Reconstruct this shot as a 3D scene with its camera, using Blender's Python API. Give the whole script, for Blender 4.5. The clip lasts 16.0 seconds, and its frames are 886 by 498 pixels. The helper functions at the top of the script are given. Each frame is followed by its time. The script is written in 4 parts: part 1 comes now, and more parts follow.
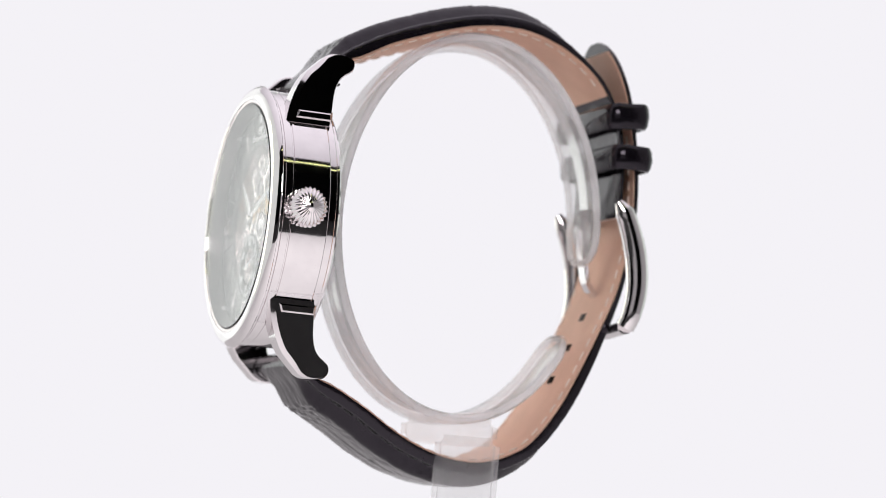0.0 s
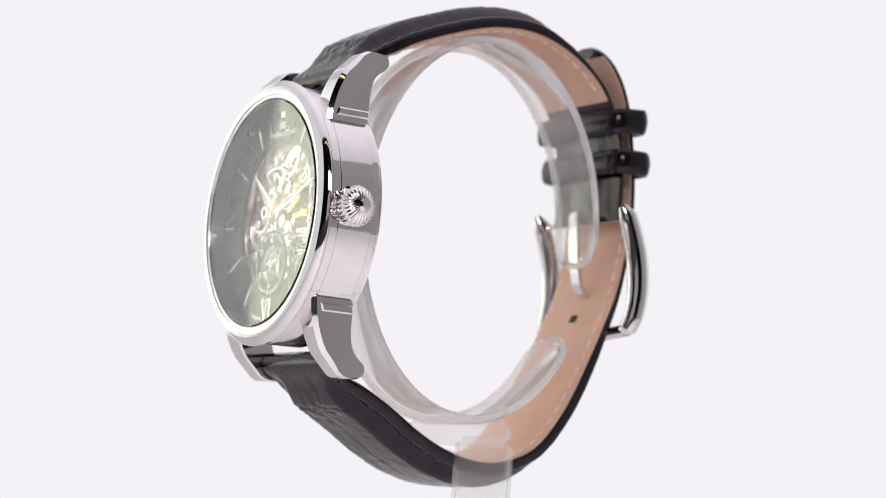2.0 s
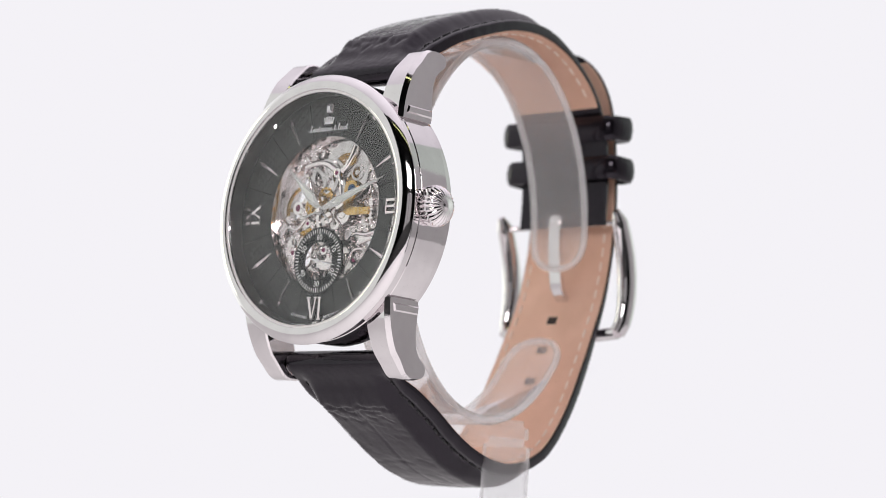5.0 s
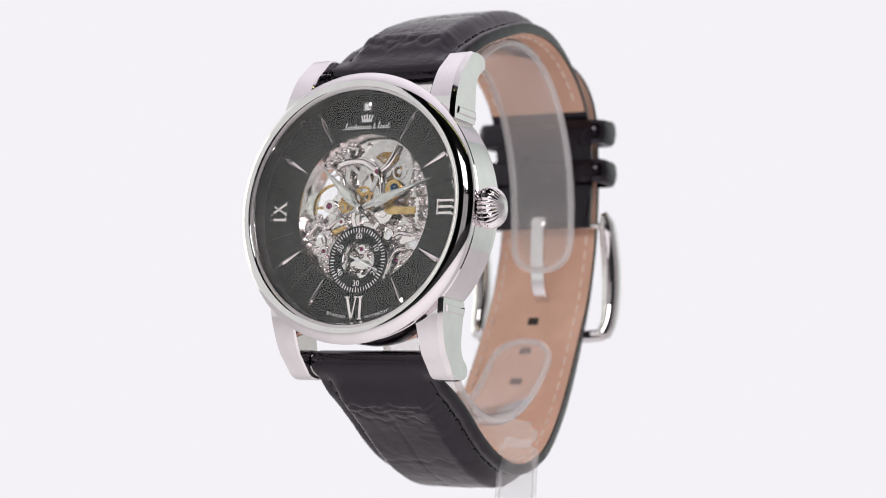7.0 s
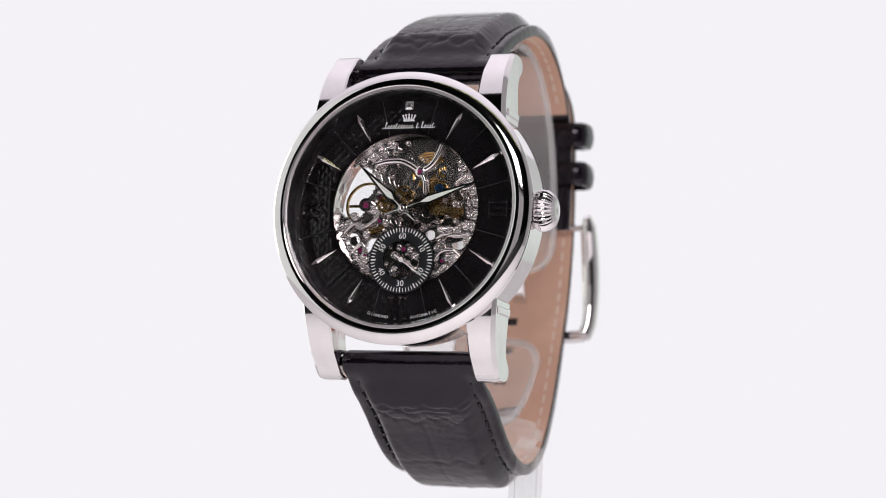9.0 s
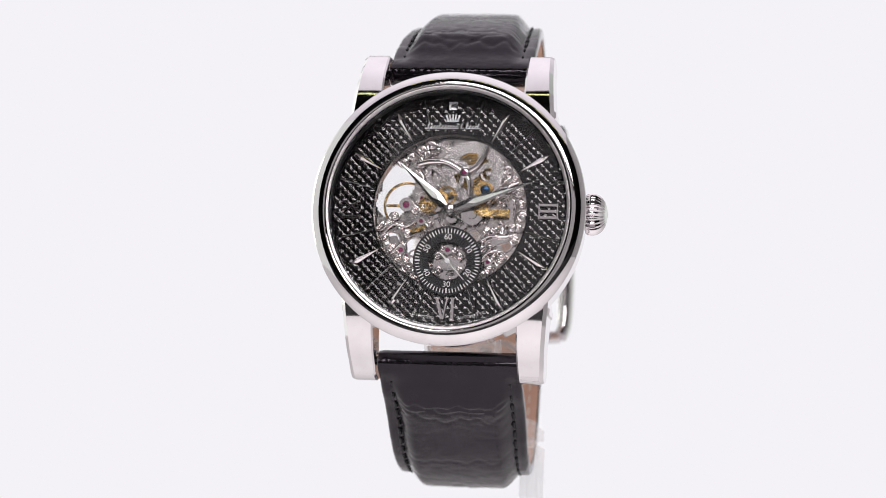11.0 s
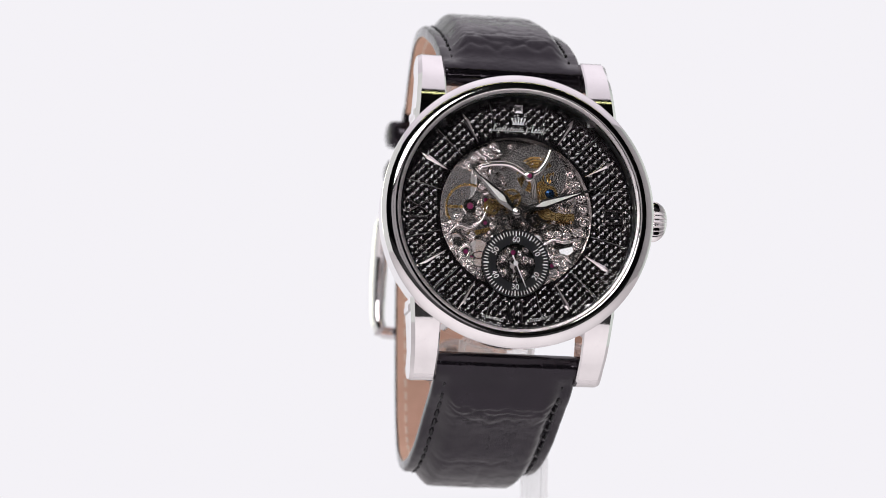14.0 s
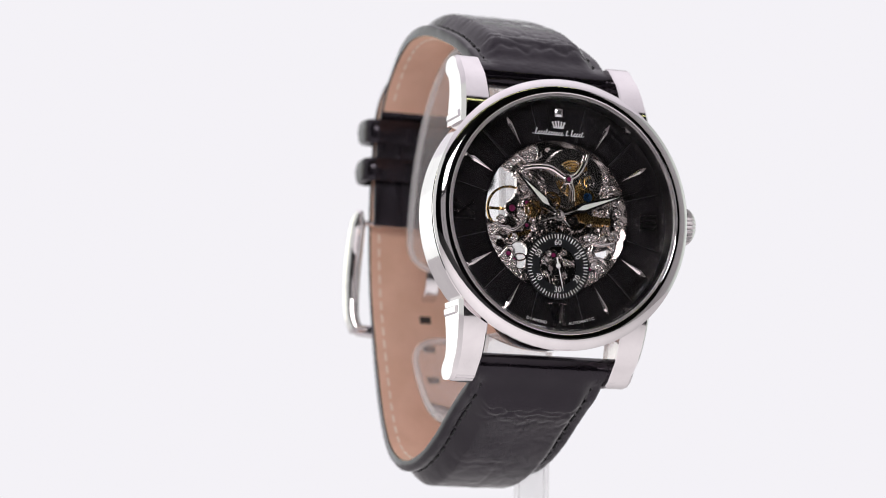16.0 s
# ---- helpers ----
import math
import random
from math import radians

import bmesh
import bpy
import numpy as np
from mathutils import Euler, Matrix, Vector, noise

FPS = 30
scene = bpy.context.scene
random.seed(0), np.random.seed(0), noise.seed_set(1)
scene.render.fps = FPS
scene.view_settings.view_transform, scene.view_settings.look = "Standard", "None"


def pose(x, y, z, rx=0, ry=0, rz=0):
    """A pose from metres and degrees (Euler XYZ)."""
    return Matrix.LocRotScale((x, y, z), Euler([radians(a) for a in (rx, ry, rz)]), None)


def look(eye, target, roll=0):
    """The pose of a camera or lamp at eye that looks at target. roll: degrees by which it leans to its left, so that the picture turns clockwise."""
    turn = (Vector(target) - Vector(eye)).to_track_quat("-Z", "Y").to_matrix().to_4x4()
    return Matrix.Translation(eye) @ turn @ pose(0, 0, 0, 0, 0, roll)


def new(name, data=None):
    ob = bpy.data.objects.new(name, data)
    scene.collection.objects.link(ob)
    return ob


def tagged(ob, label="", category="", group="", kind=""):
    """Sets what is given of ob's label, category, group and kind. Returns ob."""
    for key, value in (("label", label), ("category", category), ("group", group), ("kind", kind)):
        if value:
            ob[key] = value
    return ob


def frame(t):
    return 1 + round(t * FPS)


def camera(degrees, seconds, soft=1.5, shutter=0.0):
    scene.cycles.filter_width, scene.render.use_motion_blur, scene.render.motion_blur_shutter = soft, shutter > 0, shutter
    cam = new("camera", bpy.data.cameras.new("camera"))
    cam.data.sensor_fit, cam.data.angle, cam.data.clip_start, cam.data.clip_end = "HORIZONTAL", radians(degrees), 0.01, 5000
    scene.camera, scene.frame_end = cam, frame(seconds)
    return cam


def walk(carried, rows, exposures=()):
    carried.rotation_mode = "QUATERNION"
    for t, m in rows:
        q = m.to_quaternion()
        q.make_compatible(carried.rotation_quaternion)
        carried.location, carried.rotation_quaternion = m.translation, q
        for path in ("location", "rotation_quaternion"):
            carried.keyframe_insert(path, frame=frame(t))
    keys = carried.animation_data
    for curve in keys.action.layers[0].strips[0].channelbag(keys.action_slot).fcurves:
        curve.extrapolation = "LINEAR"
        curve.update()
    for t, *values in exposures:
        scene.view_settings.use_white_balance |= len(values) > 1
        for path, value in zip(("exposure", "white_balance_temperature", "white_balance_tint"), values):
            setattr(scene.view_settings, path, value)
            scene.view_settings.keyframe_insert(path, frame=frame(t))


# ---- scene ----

# the camera stands still on its tripod; the watch turns on its stand
cam = camera(20.59, 16.0, soft=0.8)
cam.data.dof.use_dof, cam.data.dof.focus_distance, cam.data.dof.aperture_fstop = True, 0.366, 22.0
EYE, TILT = (-0.00127, -0.4007, 0.0726), radians(5.495)
VIEW = look(EYE, (EYE[0], EYE[1] + math.cos(TILT), EYE[2] + math.sin(TILT)), 1.587)
walk(cam, [(0.0, VIEW), (16.0, VIEW)], exposures=[(0.0, 0.0), (16.0, 0.0)])

TURN_START, TURN_RATE = -70.0, 5.59         # degrees, degrees per second


def turn(t):
    return TURN_START + TURN_RATE * t


# world: a dim room round a white light tent
world = bpy.data.worlds.new("world")
scene.world = world
world.use_nodes = True
world.node_tree.nodes["Background"].inputs[0].default_value = (0.02, 0.02, 0.022, 1)
world.node_tree.nodes["Background"].inputs[1].default_value = 0.3


# ---------------------------------------------------------------- materials
def mat(name, color, rough=0.5, metal=0.0, coat=0.0, spec=0.5):
    m = bpy.data.materials.new(name)
    m.use_nodes = True
    b = m.node_tree.nodes["Principled BSDF"]
    b.inputs["Base Color"].default_value = (*color, 1)
    b.inputs["Roughness"].default_value = rough
    b.inputs["Metallic"].default_value = metal
    b.inputs["Coat Weight"].default_value = coat
    b.inputs["Specular IOR Level"].default_value = spec
    return m, m.node_tree, b


def vary(nt, b, color_a, color_b, scale, rough=None, bump=0.0, bump_scale=None, detail=6, dist=0.001):
    """Mottled colour, roughness and fine relief from noise, at real size."""
    tc = nt.nodes.new("ShaderNodeTexCoord")
    n = nt.nodes.new("ShaderNodeTexNoise")
    n.inputs["Scale"].default_value, n.inputs["Detail"].default_value = scale, detail
    nt.links.new(tc.outputs["Object"], n.inputs["Vector"])
    r = nt.nodes.new("ShaderNodeValToRGB")
    r.color_ramp.elements[0].position, r.color_ramp.elements[1].position = 0.3, 0.7
    r.color_ramp.elements[0].color, r.color_ramp.elements[1].color = (*color_a, 1), (*color_b, 1)
    nt.links.new(n.outputs["Fac"], r.inputs["Fac"])
    nt.links.new(r.outputs["Color"], b.inputs["Base Color"])
    if rough:
        k = nt.nodes.new("ShaderNodeMapRange")
        k.inputs["To Min"].default_value, k.inputs["To Max"].default_value = rough
        nt.links.new(n.outputs["Fac"], k.inputs["Value"])
        nt.links.new(k.outputs["Result"], b.inputs["Roughness"])
    if bump:
        n2 = nt.nodes.new("ShaderNodeTexNoise")
        n2.inputs["Scale"].default_value, n2.inputs["Detail"].default_value = bump_scale or scale * 6, 4
        nt.links.new(tc.outputs["Object"], n2.inputs["Vector"])
        bp = nt.nodes.new("ShaderNodeBump")
        bp.inputs["Strength"].default_value, bp.inputs["Distance"].default_value = bump, dist
        nt.links.new(n2.outputs["Fac"], bp.inputs["Height"])
        nt.links.new(bp.outputs["Normal"], b.inputs["Normal"])


def glow(name, color, strength):
    m = bpy.data.materials.new(name)
    m.use_nodes = True
    nt = m.node_tree
    nt.nodes.clear()
    e, o = nt.nodes.new("ShaderNodeEmission"), nt.nodes.new("ShaderNodeOutputMaterial")
    e.inputs[0].default_value, e.inputs[1].default_value = (*color, 1), strength
    nt.links.new(e.outputs[0], o.inputs[0])
    return m


def falloff_glow(name, color, strength, centre, radius, low):
    """Glow painted brightest at centre, falling off to low at radius; no lamp behind."""
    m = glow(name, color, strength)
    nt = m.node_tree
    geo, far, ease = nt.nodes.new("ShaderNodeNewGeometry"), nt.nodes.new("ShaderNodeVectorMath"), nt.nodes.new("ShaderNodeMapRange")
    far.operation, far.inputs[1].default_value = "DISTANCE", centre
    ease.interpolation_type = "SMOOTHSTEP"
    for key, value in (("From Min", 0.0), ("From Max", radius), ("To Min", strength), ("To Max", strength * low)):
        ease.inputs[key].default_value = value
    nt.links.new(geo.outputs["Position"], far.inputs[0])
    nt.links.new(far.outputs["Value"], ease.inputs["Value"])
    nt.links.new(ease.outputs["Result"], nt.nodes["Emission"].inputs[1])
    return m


STEEL, nt, b = mat("polished_steel", (0.81, 0.78, 0.785), 0.06, 1.0)
vary(nt, b, (0.79, 0.755, 0.765), (0.85, 0.82, 0.825), 300, (0.04, 0.09), 0.02, 900, dist=0.0002)
MOVE, nt, b = mat("rhodium_plate", (0.66, 0.64, 0.64), 0.14, 1.0)
vary(nt, b, (0.66, 0.61, 0.60), (0.94, 0.89, 0.88), 700, (0.08, 0.17), 0.04, 500, dist=0.0005)
MOVE_BRIGHT, nt, b = mat("bright_rhodium", (0.92, 0.865, 0.865), 0.07, 1.0)
BRUSHED, nt, b = mat("brushed_wheel_steel", (0.66, 0.63, 0.63), 0.2, 1.0)
vary(nt, b, (0.58, 0.55, 0.55), (0.76, 0.72, 0.72), 700, (0.12, 0.24))
HAND, nt, b = mat("polished_hand_steel", (0.62, 0.60, 0.60), 0.09, 1.0)
SATIN, nt, b = mat("satin_steel_rim", (0.86, 0.80, 0.815), 0.38, 1.0)
vary(nt, b, (0.82, 0.76, 0.775), (0.90, 0.84, 0.855), 600, (0.32, 0.42))
FLANGE, nt, b = mat("dark_flange_steel", (0.30, 0.28, 0.285), 0.16, 1.0)
vary(nt, b, (0.26, 0.24, 0.245), (0.34, 0.32, 0.325), 500, (0.26, 0.34))
GOLD, nt, b = mat("gilt_brass", (0.70, 0.47, 0.19), 0.18, 1.0)
vary(nt, b, (0.50, 0.32, 0.12), (0.80, 0.57, 0.26), 900, (0.12, 0.26), 0.15, 700, dist=0.0004)
RUBY, nt, b = mat("ruby_jewel", (0.22, 0.02, 0.09), 0.05, 0.0, 0.4)
BLUED, nt, b = mat("blued_screw", (0.02, 0.06, 0.14), 0.15, 0.8)
BLACK_DIAL, nt, b = mat("black_lacquer_dial", (0.008, 0.008, 0.009), 0.16, 0.0, 0.0, 0.55)
vary(nt, b, (0.007, 0.006, 0.007), (0.012, 0.010, 0.012), 900, (0.05, 0.10))
SUB_DIAL, nt, b = mat("black_satin_subdial", (0.010, 0.011, 0.014), 0.45, 0.0, 0.0, 0.3)
PRINT, nt, b = mat("white_print", (0.92, 0.92, 0.94), 0.35)
LUME, nt, b = mat("white_lume", (0.85, 0.87, 0.84), 0.6)
GEM, nt, b = mat("cut_gem", (0.9, 0.9, 0.92), 0.03, 0.9, 0.3)
LINING, nt, b = mat("tan_lining", (0.62, 0.37, 0.26), 0.6)
vary(nt, b, (0.72, 0.44, 0.315), (0.80, 0.51, 0.385), 220, (0.5, 0.7), 0.25, 1800, dist=0.0003)
THREAD_PALE, nt, b = mat("pale_thread", (0.88, 0.74, 0.65), 0.8)
THREAD_BLACK, nt, b = mat("black_thread", (0.02, 0.02, 0.022), 0.6)
EDGE, nt, b = mat("black_edge_paint", (0.012, 0.012, 0.013), 0.45)
HOLE, nt, b = mat("punched_hole", (0.03, 0.022, 0.02), 0.8)

LEATHER, nt, b = mat("black_croco_leather", (0.009, 0.008, 0.010), 0.25, 0.0, 0.0, 0.39)
vary(nt, b, (0.006, 0.005, 0.007), (0.012, 0.010, 0.013), 260, (0.06, 0.14), 0.12, 240, dist=0.0012)
b.inputs["Specular Tint"].default_value = (0.95, 0.86, 1.0, 1)

CRYSTAL, nt, b = mat("mineral_crystal", (1, 1, 1), 0.0)
b.inputs["Transmission Weight"].default_value = 1.0
b.inputs["IOR"].default_value = 1.42
ACRYLIC, nt, b = mat("clear_acrylic", (0.94, 0.93, 0.94), 0.2)
vary(nt, b, (0.92, 0.905, 0.92), (0.96, 0.95, 0.96), 120, (0.08, 0.25), 0.05, 300, dist=0.0004)
clear, blend = nt.nodes.new("ShaderNodeBsdfTransparent"), nt.nodes.new("ShaderNodeMixShader")
clear.inputs[0].default_value = (0.998, 0.996, 0.998, 1)
blend.inputs[0].default_value = 0.23
milk, body = nt.nodes.new("ShaderNodeBsdfTranslucent"), nt.nodes.new("ShaderNodeMixShader")
milk.inputs[0].default_value, body.inputs[0].default_value = (0.97, 0.96, 0.97, 1), 0.5
nt.links.new(b.outputs[0], body.inputs[1])
nt.links.new(milk.outputs[0], body.inputs[2])
nt.links.new(clear.outputs[0], blend.inputs[1])
nt.links.new(body.outputs[0], blend.inputs[2])
sheen, edge, top = nt.nodes.new("ShaderNodeBsdfGlossy"), nt.nodes.new("ShaderNodeFresnel"), nt.nodes.new("ShaderNodeMixShader")
sheen.inputs["Roughness"].default_value, edge.inputs["IOR"].default_value = 0.08, 1.14
nt.links.new(edge.outputs[0], top.inputs[0])
nt.links.new(blend.outputs[0], top.inputs[1])
nt.links.new(sheen.outputs[0], top.inputs[2])
nt.links.new(top.outputs[0], nt.nodes["Material Output"].inputs[0])

# internal reflection at the cuff's edges, put in as a more opaque white
ACRYLIC_EDGE, nt, b = mat("bright_acrylic_edge", (0.96, 0.94, 0.955), 0.25)
clear, blend = nt.nodes.new("ShaderNodeBsdfTransparent"), nt.nodes.new("ShaderNodeMixShader")
blend.inputs[0].default_value = 0.3
nt.links.new(clear.outputs[0], blend.inputs[1])
nt.links.new(b.outputs[0], blend.inputs[2])
nt.links.new(blend.outputs[0], nt.nodes["Material Output"].inputs[0])

ACRYLIC_POST, nt, b = mat("milky_acrylic", (0.95, 0.94, 0.95), 0.15)
vary(nt, b, (0.93, 0.92, 0.93), (0.97, 0.96, 0.97), 120, (0.1, 0.25), 0.05, 300, dist=0.0004)
clear, blend = nt.nodes.new("ShaderNodeBsdfTransparent"), nt.nodes.new("ShaderNodeMixShader")
blend.inputs[0].default_value = 0.24
milk, body = nt.nodes.new("ShaderNodeBsdfTranslucent"), nt.nodes.new("ShaderNodeMixShader")
milk.inputs[0].default_value, body.inputs[0].default_value = (0.97, 0.96, 0.97, 1), 0.65
nt.links.new(b.outputs[0], body.inputs[1])
nt.links.new(milk.outputs[0], body.inputs[2])
nt.links.new(clear.outputs[0], blend.inputs[1])
nt.links.new(body.outputs[0], blend.inputs[2])
nt.links.new(blend.outputs[0], nt.nodes["Material Output"].inputs[0])

TENT, nt, b = mat("white_tent_fabric", (0.80, 0.82, 0.81), 0.9)
vary(nt, b, (0.78, 0.80, 0.79), (0.83, 0.85, 0.84), 60, (0.85, 0.95), 0.1, 900)
# glow added to the unseen table, pooled in front, to light from below
TABLE_GLOW = falloff_glow("glowing_table_top", (1.0, 0.945, 0.97), 1.1, (0.0, -0.19, 0.0), 0.36, 0.52)
# tent fabric again, greyed because less light reaches the right front side
DIM_TENT, nt, b = mat("dimmed_tent_fabric", (0.48, 0.47, 0.475), 0.9)
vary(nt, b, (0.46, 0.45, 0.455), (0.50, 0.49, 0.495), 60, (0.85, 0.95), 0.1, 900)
DARK, nt, b = mat("dark_room_paint", (0.03, 0.03, 0.032), 0.9)
vary(nt, b, (0.025, 0.025, 0.027), (0.036, 0.035, 0.037), 5, (0.85, 0.95))
# the backdrop's even light is its own emission, with no lamp on it
BACK_GLOW = glow("glowing_backdrop", (1.0, 0.98, 1.025), 0.905)
# no lamps outside the tent: their falloff is put into each panel's glow
TOP_GLOW = falloff_glow("glowing_diffuser", (0.97, 0.91, 0.985), 1.15, (0.0, 0.08, 0.5), 0.6, 0.55)
LEFT_GLOW = falloff_glow("glowing_left_fabric", (0.98, 1.0, 0.98), 1.6, (-0.42, 0.42, 0.2), 0.37, 0.48)
RIGHT_GLOW = falloff_glow("glowing_right_fabric", (0.93, 1.0, 0.95), 0.95, (0.42, 0.36, 0.2), 0.42, 0.45)
TUBE_GLOW = glow("fluorescent_tube", (0.97, 1.0, 0.80), 2.9)
STREAK_GLOW = glow("yellow_tube", (0.97, 1.0, 0.45), 2.6)
WINDOW_GLOW = glow("window_daylight", (1.0, 0.95, 0.98), 0.34)
SOFT_GLOW = glow("softbox_diffuser", (1.0, 0.96, 0.97), 7.5)
# emission added to the back's left strip, to brighten the crystal's reflection
REAR_GLOW = glow("glowing_back_fabric", (0.98, 1.0, 0.99), 1.1)


# ---------------------------------------------------------------- mesh helpers
MM = Matrix.Scale(0.001, 4)
# the watch's own space: millimetres, x to three o'clock, z to twelve, y into the case
SEAT = Matrix.Translation((0.00474, -0.03634, 0.11377)) @ pose(0, 0, 0, -3.143, 0.283, 0)
W = SEAT @ MM
# the dial and the movement lie deeper in the case, at the foot of the polished flange
DEEP = 1.9
DIAL = SEAT @ Matrix.Translation((0, DEEP / 1000, 0))
WD = DIAL @ MM


def part(name, bm, material, parent, label="", m=W, smooth=26.0):
    bmesh.ops.recalc_face_normals(bm, faces=bm.faces)
    bm.transform(m)
    me = bpy.data.meshes.new(name)
    for f in bm.faces:
        f.smooth = True
    for e in bm.edges:
        e.smooth = len(e.link_faces) == 2 and e.calc_face_angle(3.2) < radians(smooth)
    bm.to_mesh(me)
    bm.free()
    me.materials.append(material)
    ob = new(name, me)
    ob.parent = parent
    if label:
        ob["label"] = label
    return ob


def deep_part(name, bm, material, parent, label="", m=None, smooth=26.0):
    """A part of the dial or the movement."""
    return part(name, bm, material, parent, label, m or WD, smooth)


def box(x0, x1, y0, y1, z0, z1, bevel=0.0, seg=2, bm=None):
    bm2 = bmesh.new()
    v = bmesh.ops.create_cube(bm2, size=1)["verts"]
    for p in v:
        p.co = Vector(((x0 + x1) / 2 + p.co.x * (x1 - x0), (y0 + y1) / 2 + p.co.y * (y1 - y0), (z0 + z1) / 2 + p.co.z * (z1 - z0)))
    if bevel:
        bmesh.ops.bevel(bm2, geom=bm2.edges[:], offset=bevel, segments=seg, affect="EDGES", clamp_overlap=True)
    return merge(bm, bm2)


def merge(a, b2):
    if a is None:
        return b2
    me = bpy.data.meshes.new("tmp")
    b2.to_mesh(me)
    b2.free()
    a.from_mesh(me)
    bpy.data.meshes.remove(me)
    return a


def lathe(profile, seg=96, close=False, bm=None, flute=None):
    """Turns (radius, depth) round the y axis."""
    b2 = bmesh.new()
    rings = []
    for i in range(seg):
        a = 2 * math.pi * i / seg
        ring = []
        for r, y in profile:
            q = r * (flute(a, r, y) if flute else 1)
            ring.append(b2.verts.new((q * math.sin(a), y, q * math.cos(a))))
        rings.append(ring)
    n = len(profile)
    for i in range(seg):
        p, q = rings[i], rings[(i + 1) % seg]
        for j in range(n if close else n - 1):
            k = (j + 1) % n
            b2.faces.new((p[j], q[j], q[k], p[k]))
    bmesh.ops.remove_doubles(b2, verts=b2.verts, dist=1e-5)
    return merge(bm, b2)


def prism(points, lo, hi, axis="y", bevel=0.0, seg=2, bm=None):
    """A flat outline given thickness. axis y: points are (x, z); axis x: points are (y, z)."""
    b2 = bmesh.new()
    put = (lambda a, c, d: (a, d, c)) if axis == "y" else (lambda a, c, d: (d, a, c))
    lower = [b2.verts.new(put(a, c, lo)) for a, c in points]
    upper = [b2.verts.new(put(a, c, hi)) for a, c in points]
    caps = [b2.faces.new(lower), b2.faces.new(upper[::-1])]
    n = len(points)
    for i in range(n):
        b2.faces.new((lower[i], lower[(i + 1) % n], upper[(i + 1) % n], upper[i]))
    if bevel:
        rim = list({e for f in caps for e in f.edges})
        bmesh.ops.bevel(b2, geom=rim, offset=bevel, segments=seg, affect="EDGES", clamp_overlap=True)
    return merge(bm, b2)


def tube(points, radius, seg=6, closed=False, bm=None, flat=1.0):
    b2 = bmesh.new()
    pts = [Vector(p) for p in points]
    n = len(pts)
    rings = []
    for i, p in enumerate(pts):
        a = pts[(i - 1) % n] if closed or i else pts[0]
        c = pts[(i + 1) % n] if closed or i < n - 1 else pts[-1]
        t = (c - a).normalized()
        up = Vector((0, 1, 0)) if abs(t.y) < 0.9 else Vector((1, 0, 0))
        s = t.cross(up).normalized()
        u = s.cross(t)
        r = radius(i / max(1, n - 1)) if callable(radius) else radius
        rings.append([b2.verts.new(p + r * (math.cos(k * 2 * math.pi / seg) * s + flat * math.sin(k * 2 * math.pi / seg) * u)) for k in range(seg)])
    for i in range(n if closed else n - 1):
        p, q = rings[i], rings[(i + 1) % n]
        for k in range(seg):
            b2.faces.new((p[k], q[k], q[(k + 1) % seg], p[(k + 1) % seg]))
    if not closed:
        b2.faces.new(rings[0])
        b2.faces.new(rings[-1][::-1])
    return merge(bm, b2)


def disc_ring(cx, cz, r0, r1, y0, y1, seg=48, bm=None):
    b2 = lathe([(r0, y0), (r1, y0), (r1, y1), (r0, y1)], seg, close=True)
    b2.transform(Matrix.Translation((cx, 0, cz)))
    return merge(bm, b2)


def stud(cx, cz, r, y0, y1, seg=16, bm=None):
    """A round-edged stud or screw head that rises from y1 to y0."""
    e = min(r * 0.35, abs(y1 - y0) * 0.6)
    b2 = lathe([(0.0, y0), (r - e, y0), (r - 0.3 * e, y0 + 0.3 * e), (r, y0 + e), (r, y1), (0.0, y1)], seg)
    b2.transform(Matrix.Translation((cx, 0, cz)))
    return merge(bm, b2)


def dome(cx, cz, r, y0, y1, seg=14, bm=None):
    """A round polished bead."""
    d = y1 - y0
    b2 = lathe([(0.0, y0), (r * 0.4, y0 + 0.06 * d), (r * 0.75, y0 + 0.28 * d), (r * 0.95, y0 + 0.6 * d), (r, y1), (0.0, y1)], seg)
    b2.transform(Matrix.Translation((cx, 0, cz)))
    return merge(bm, b2)


def lettering(body, size, cx, cz, y, angle=0.0, thick=0.02):
    """A flat word in the built-in font, centred, turned by angle in the dial's plane."""
    cu = bpy.data.curves.new("word", "FONT")
    cu.body, cu.size, cu.align_x, cu.align_y, cu.extrude = body, size, "CENTER", "CENTER", thick
    cu.resolution_u = 3
    ob = bpy.data.objects.new("word", cu)
    scene.collection.objects.link(ob)
    bpy.context.view_layer.update()
    me = bpy.data.meshes.new_from_object(ob.evaluated_get(bpy.context.evaluated_depsgraph_get()))
    bpy.data.objects.remove(ob)
    bm = bmesh.new()
    bm.from_mesh(me)
    bm.transform(Matrix.Translation((cx, y, cz)) @ Matrix.Rotation(radians(angle), 4, "Y") @ Matrix.Rotation(radians(90), 4, "X"))
    return bm


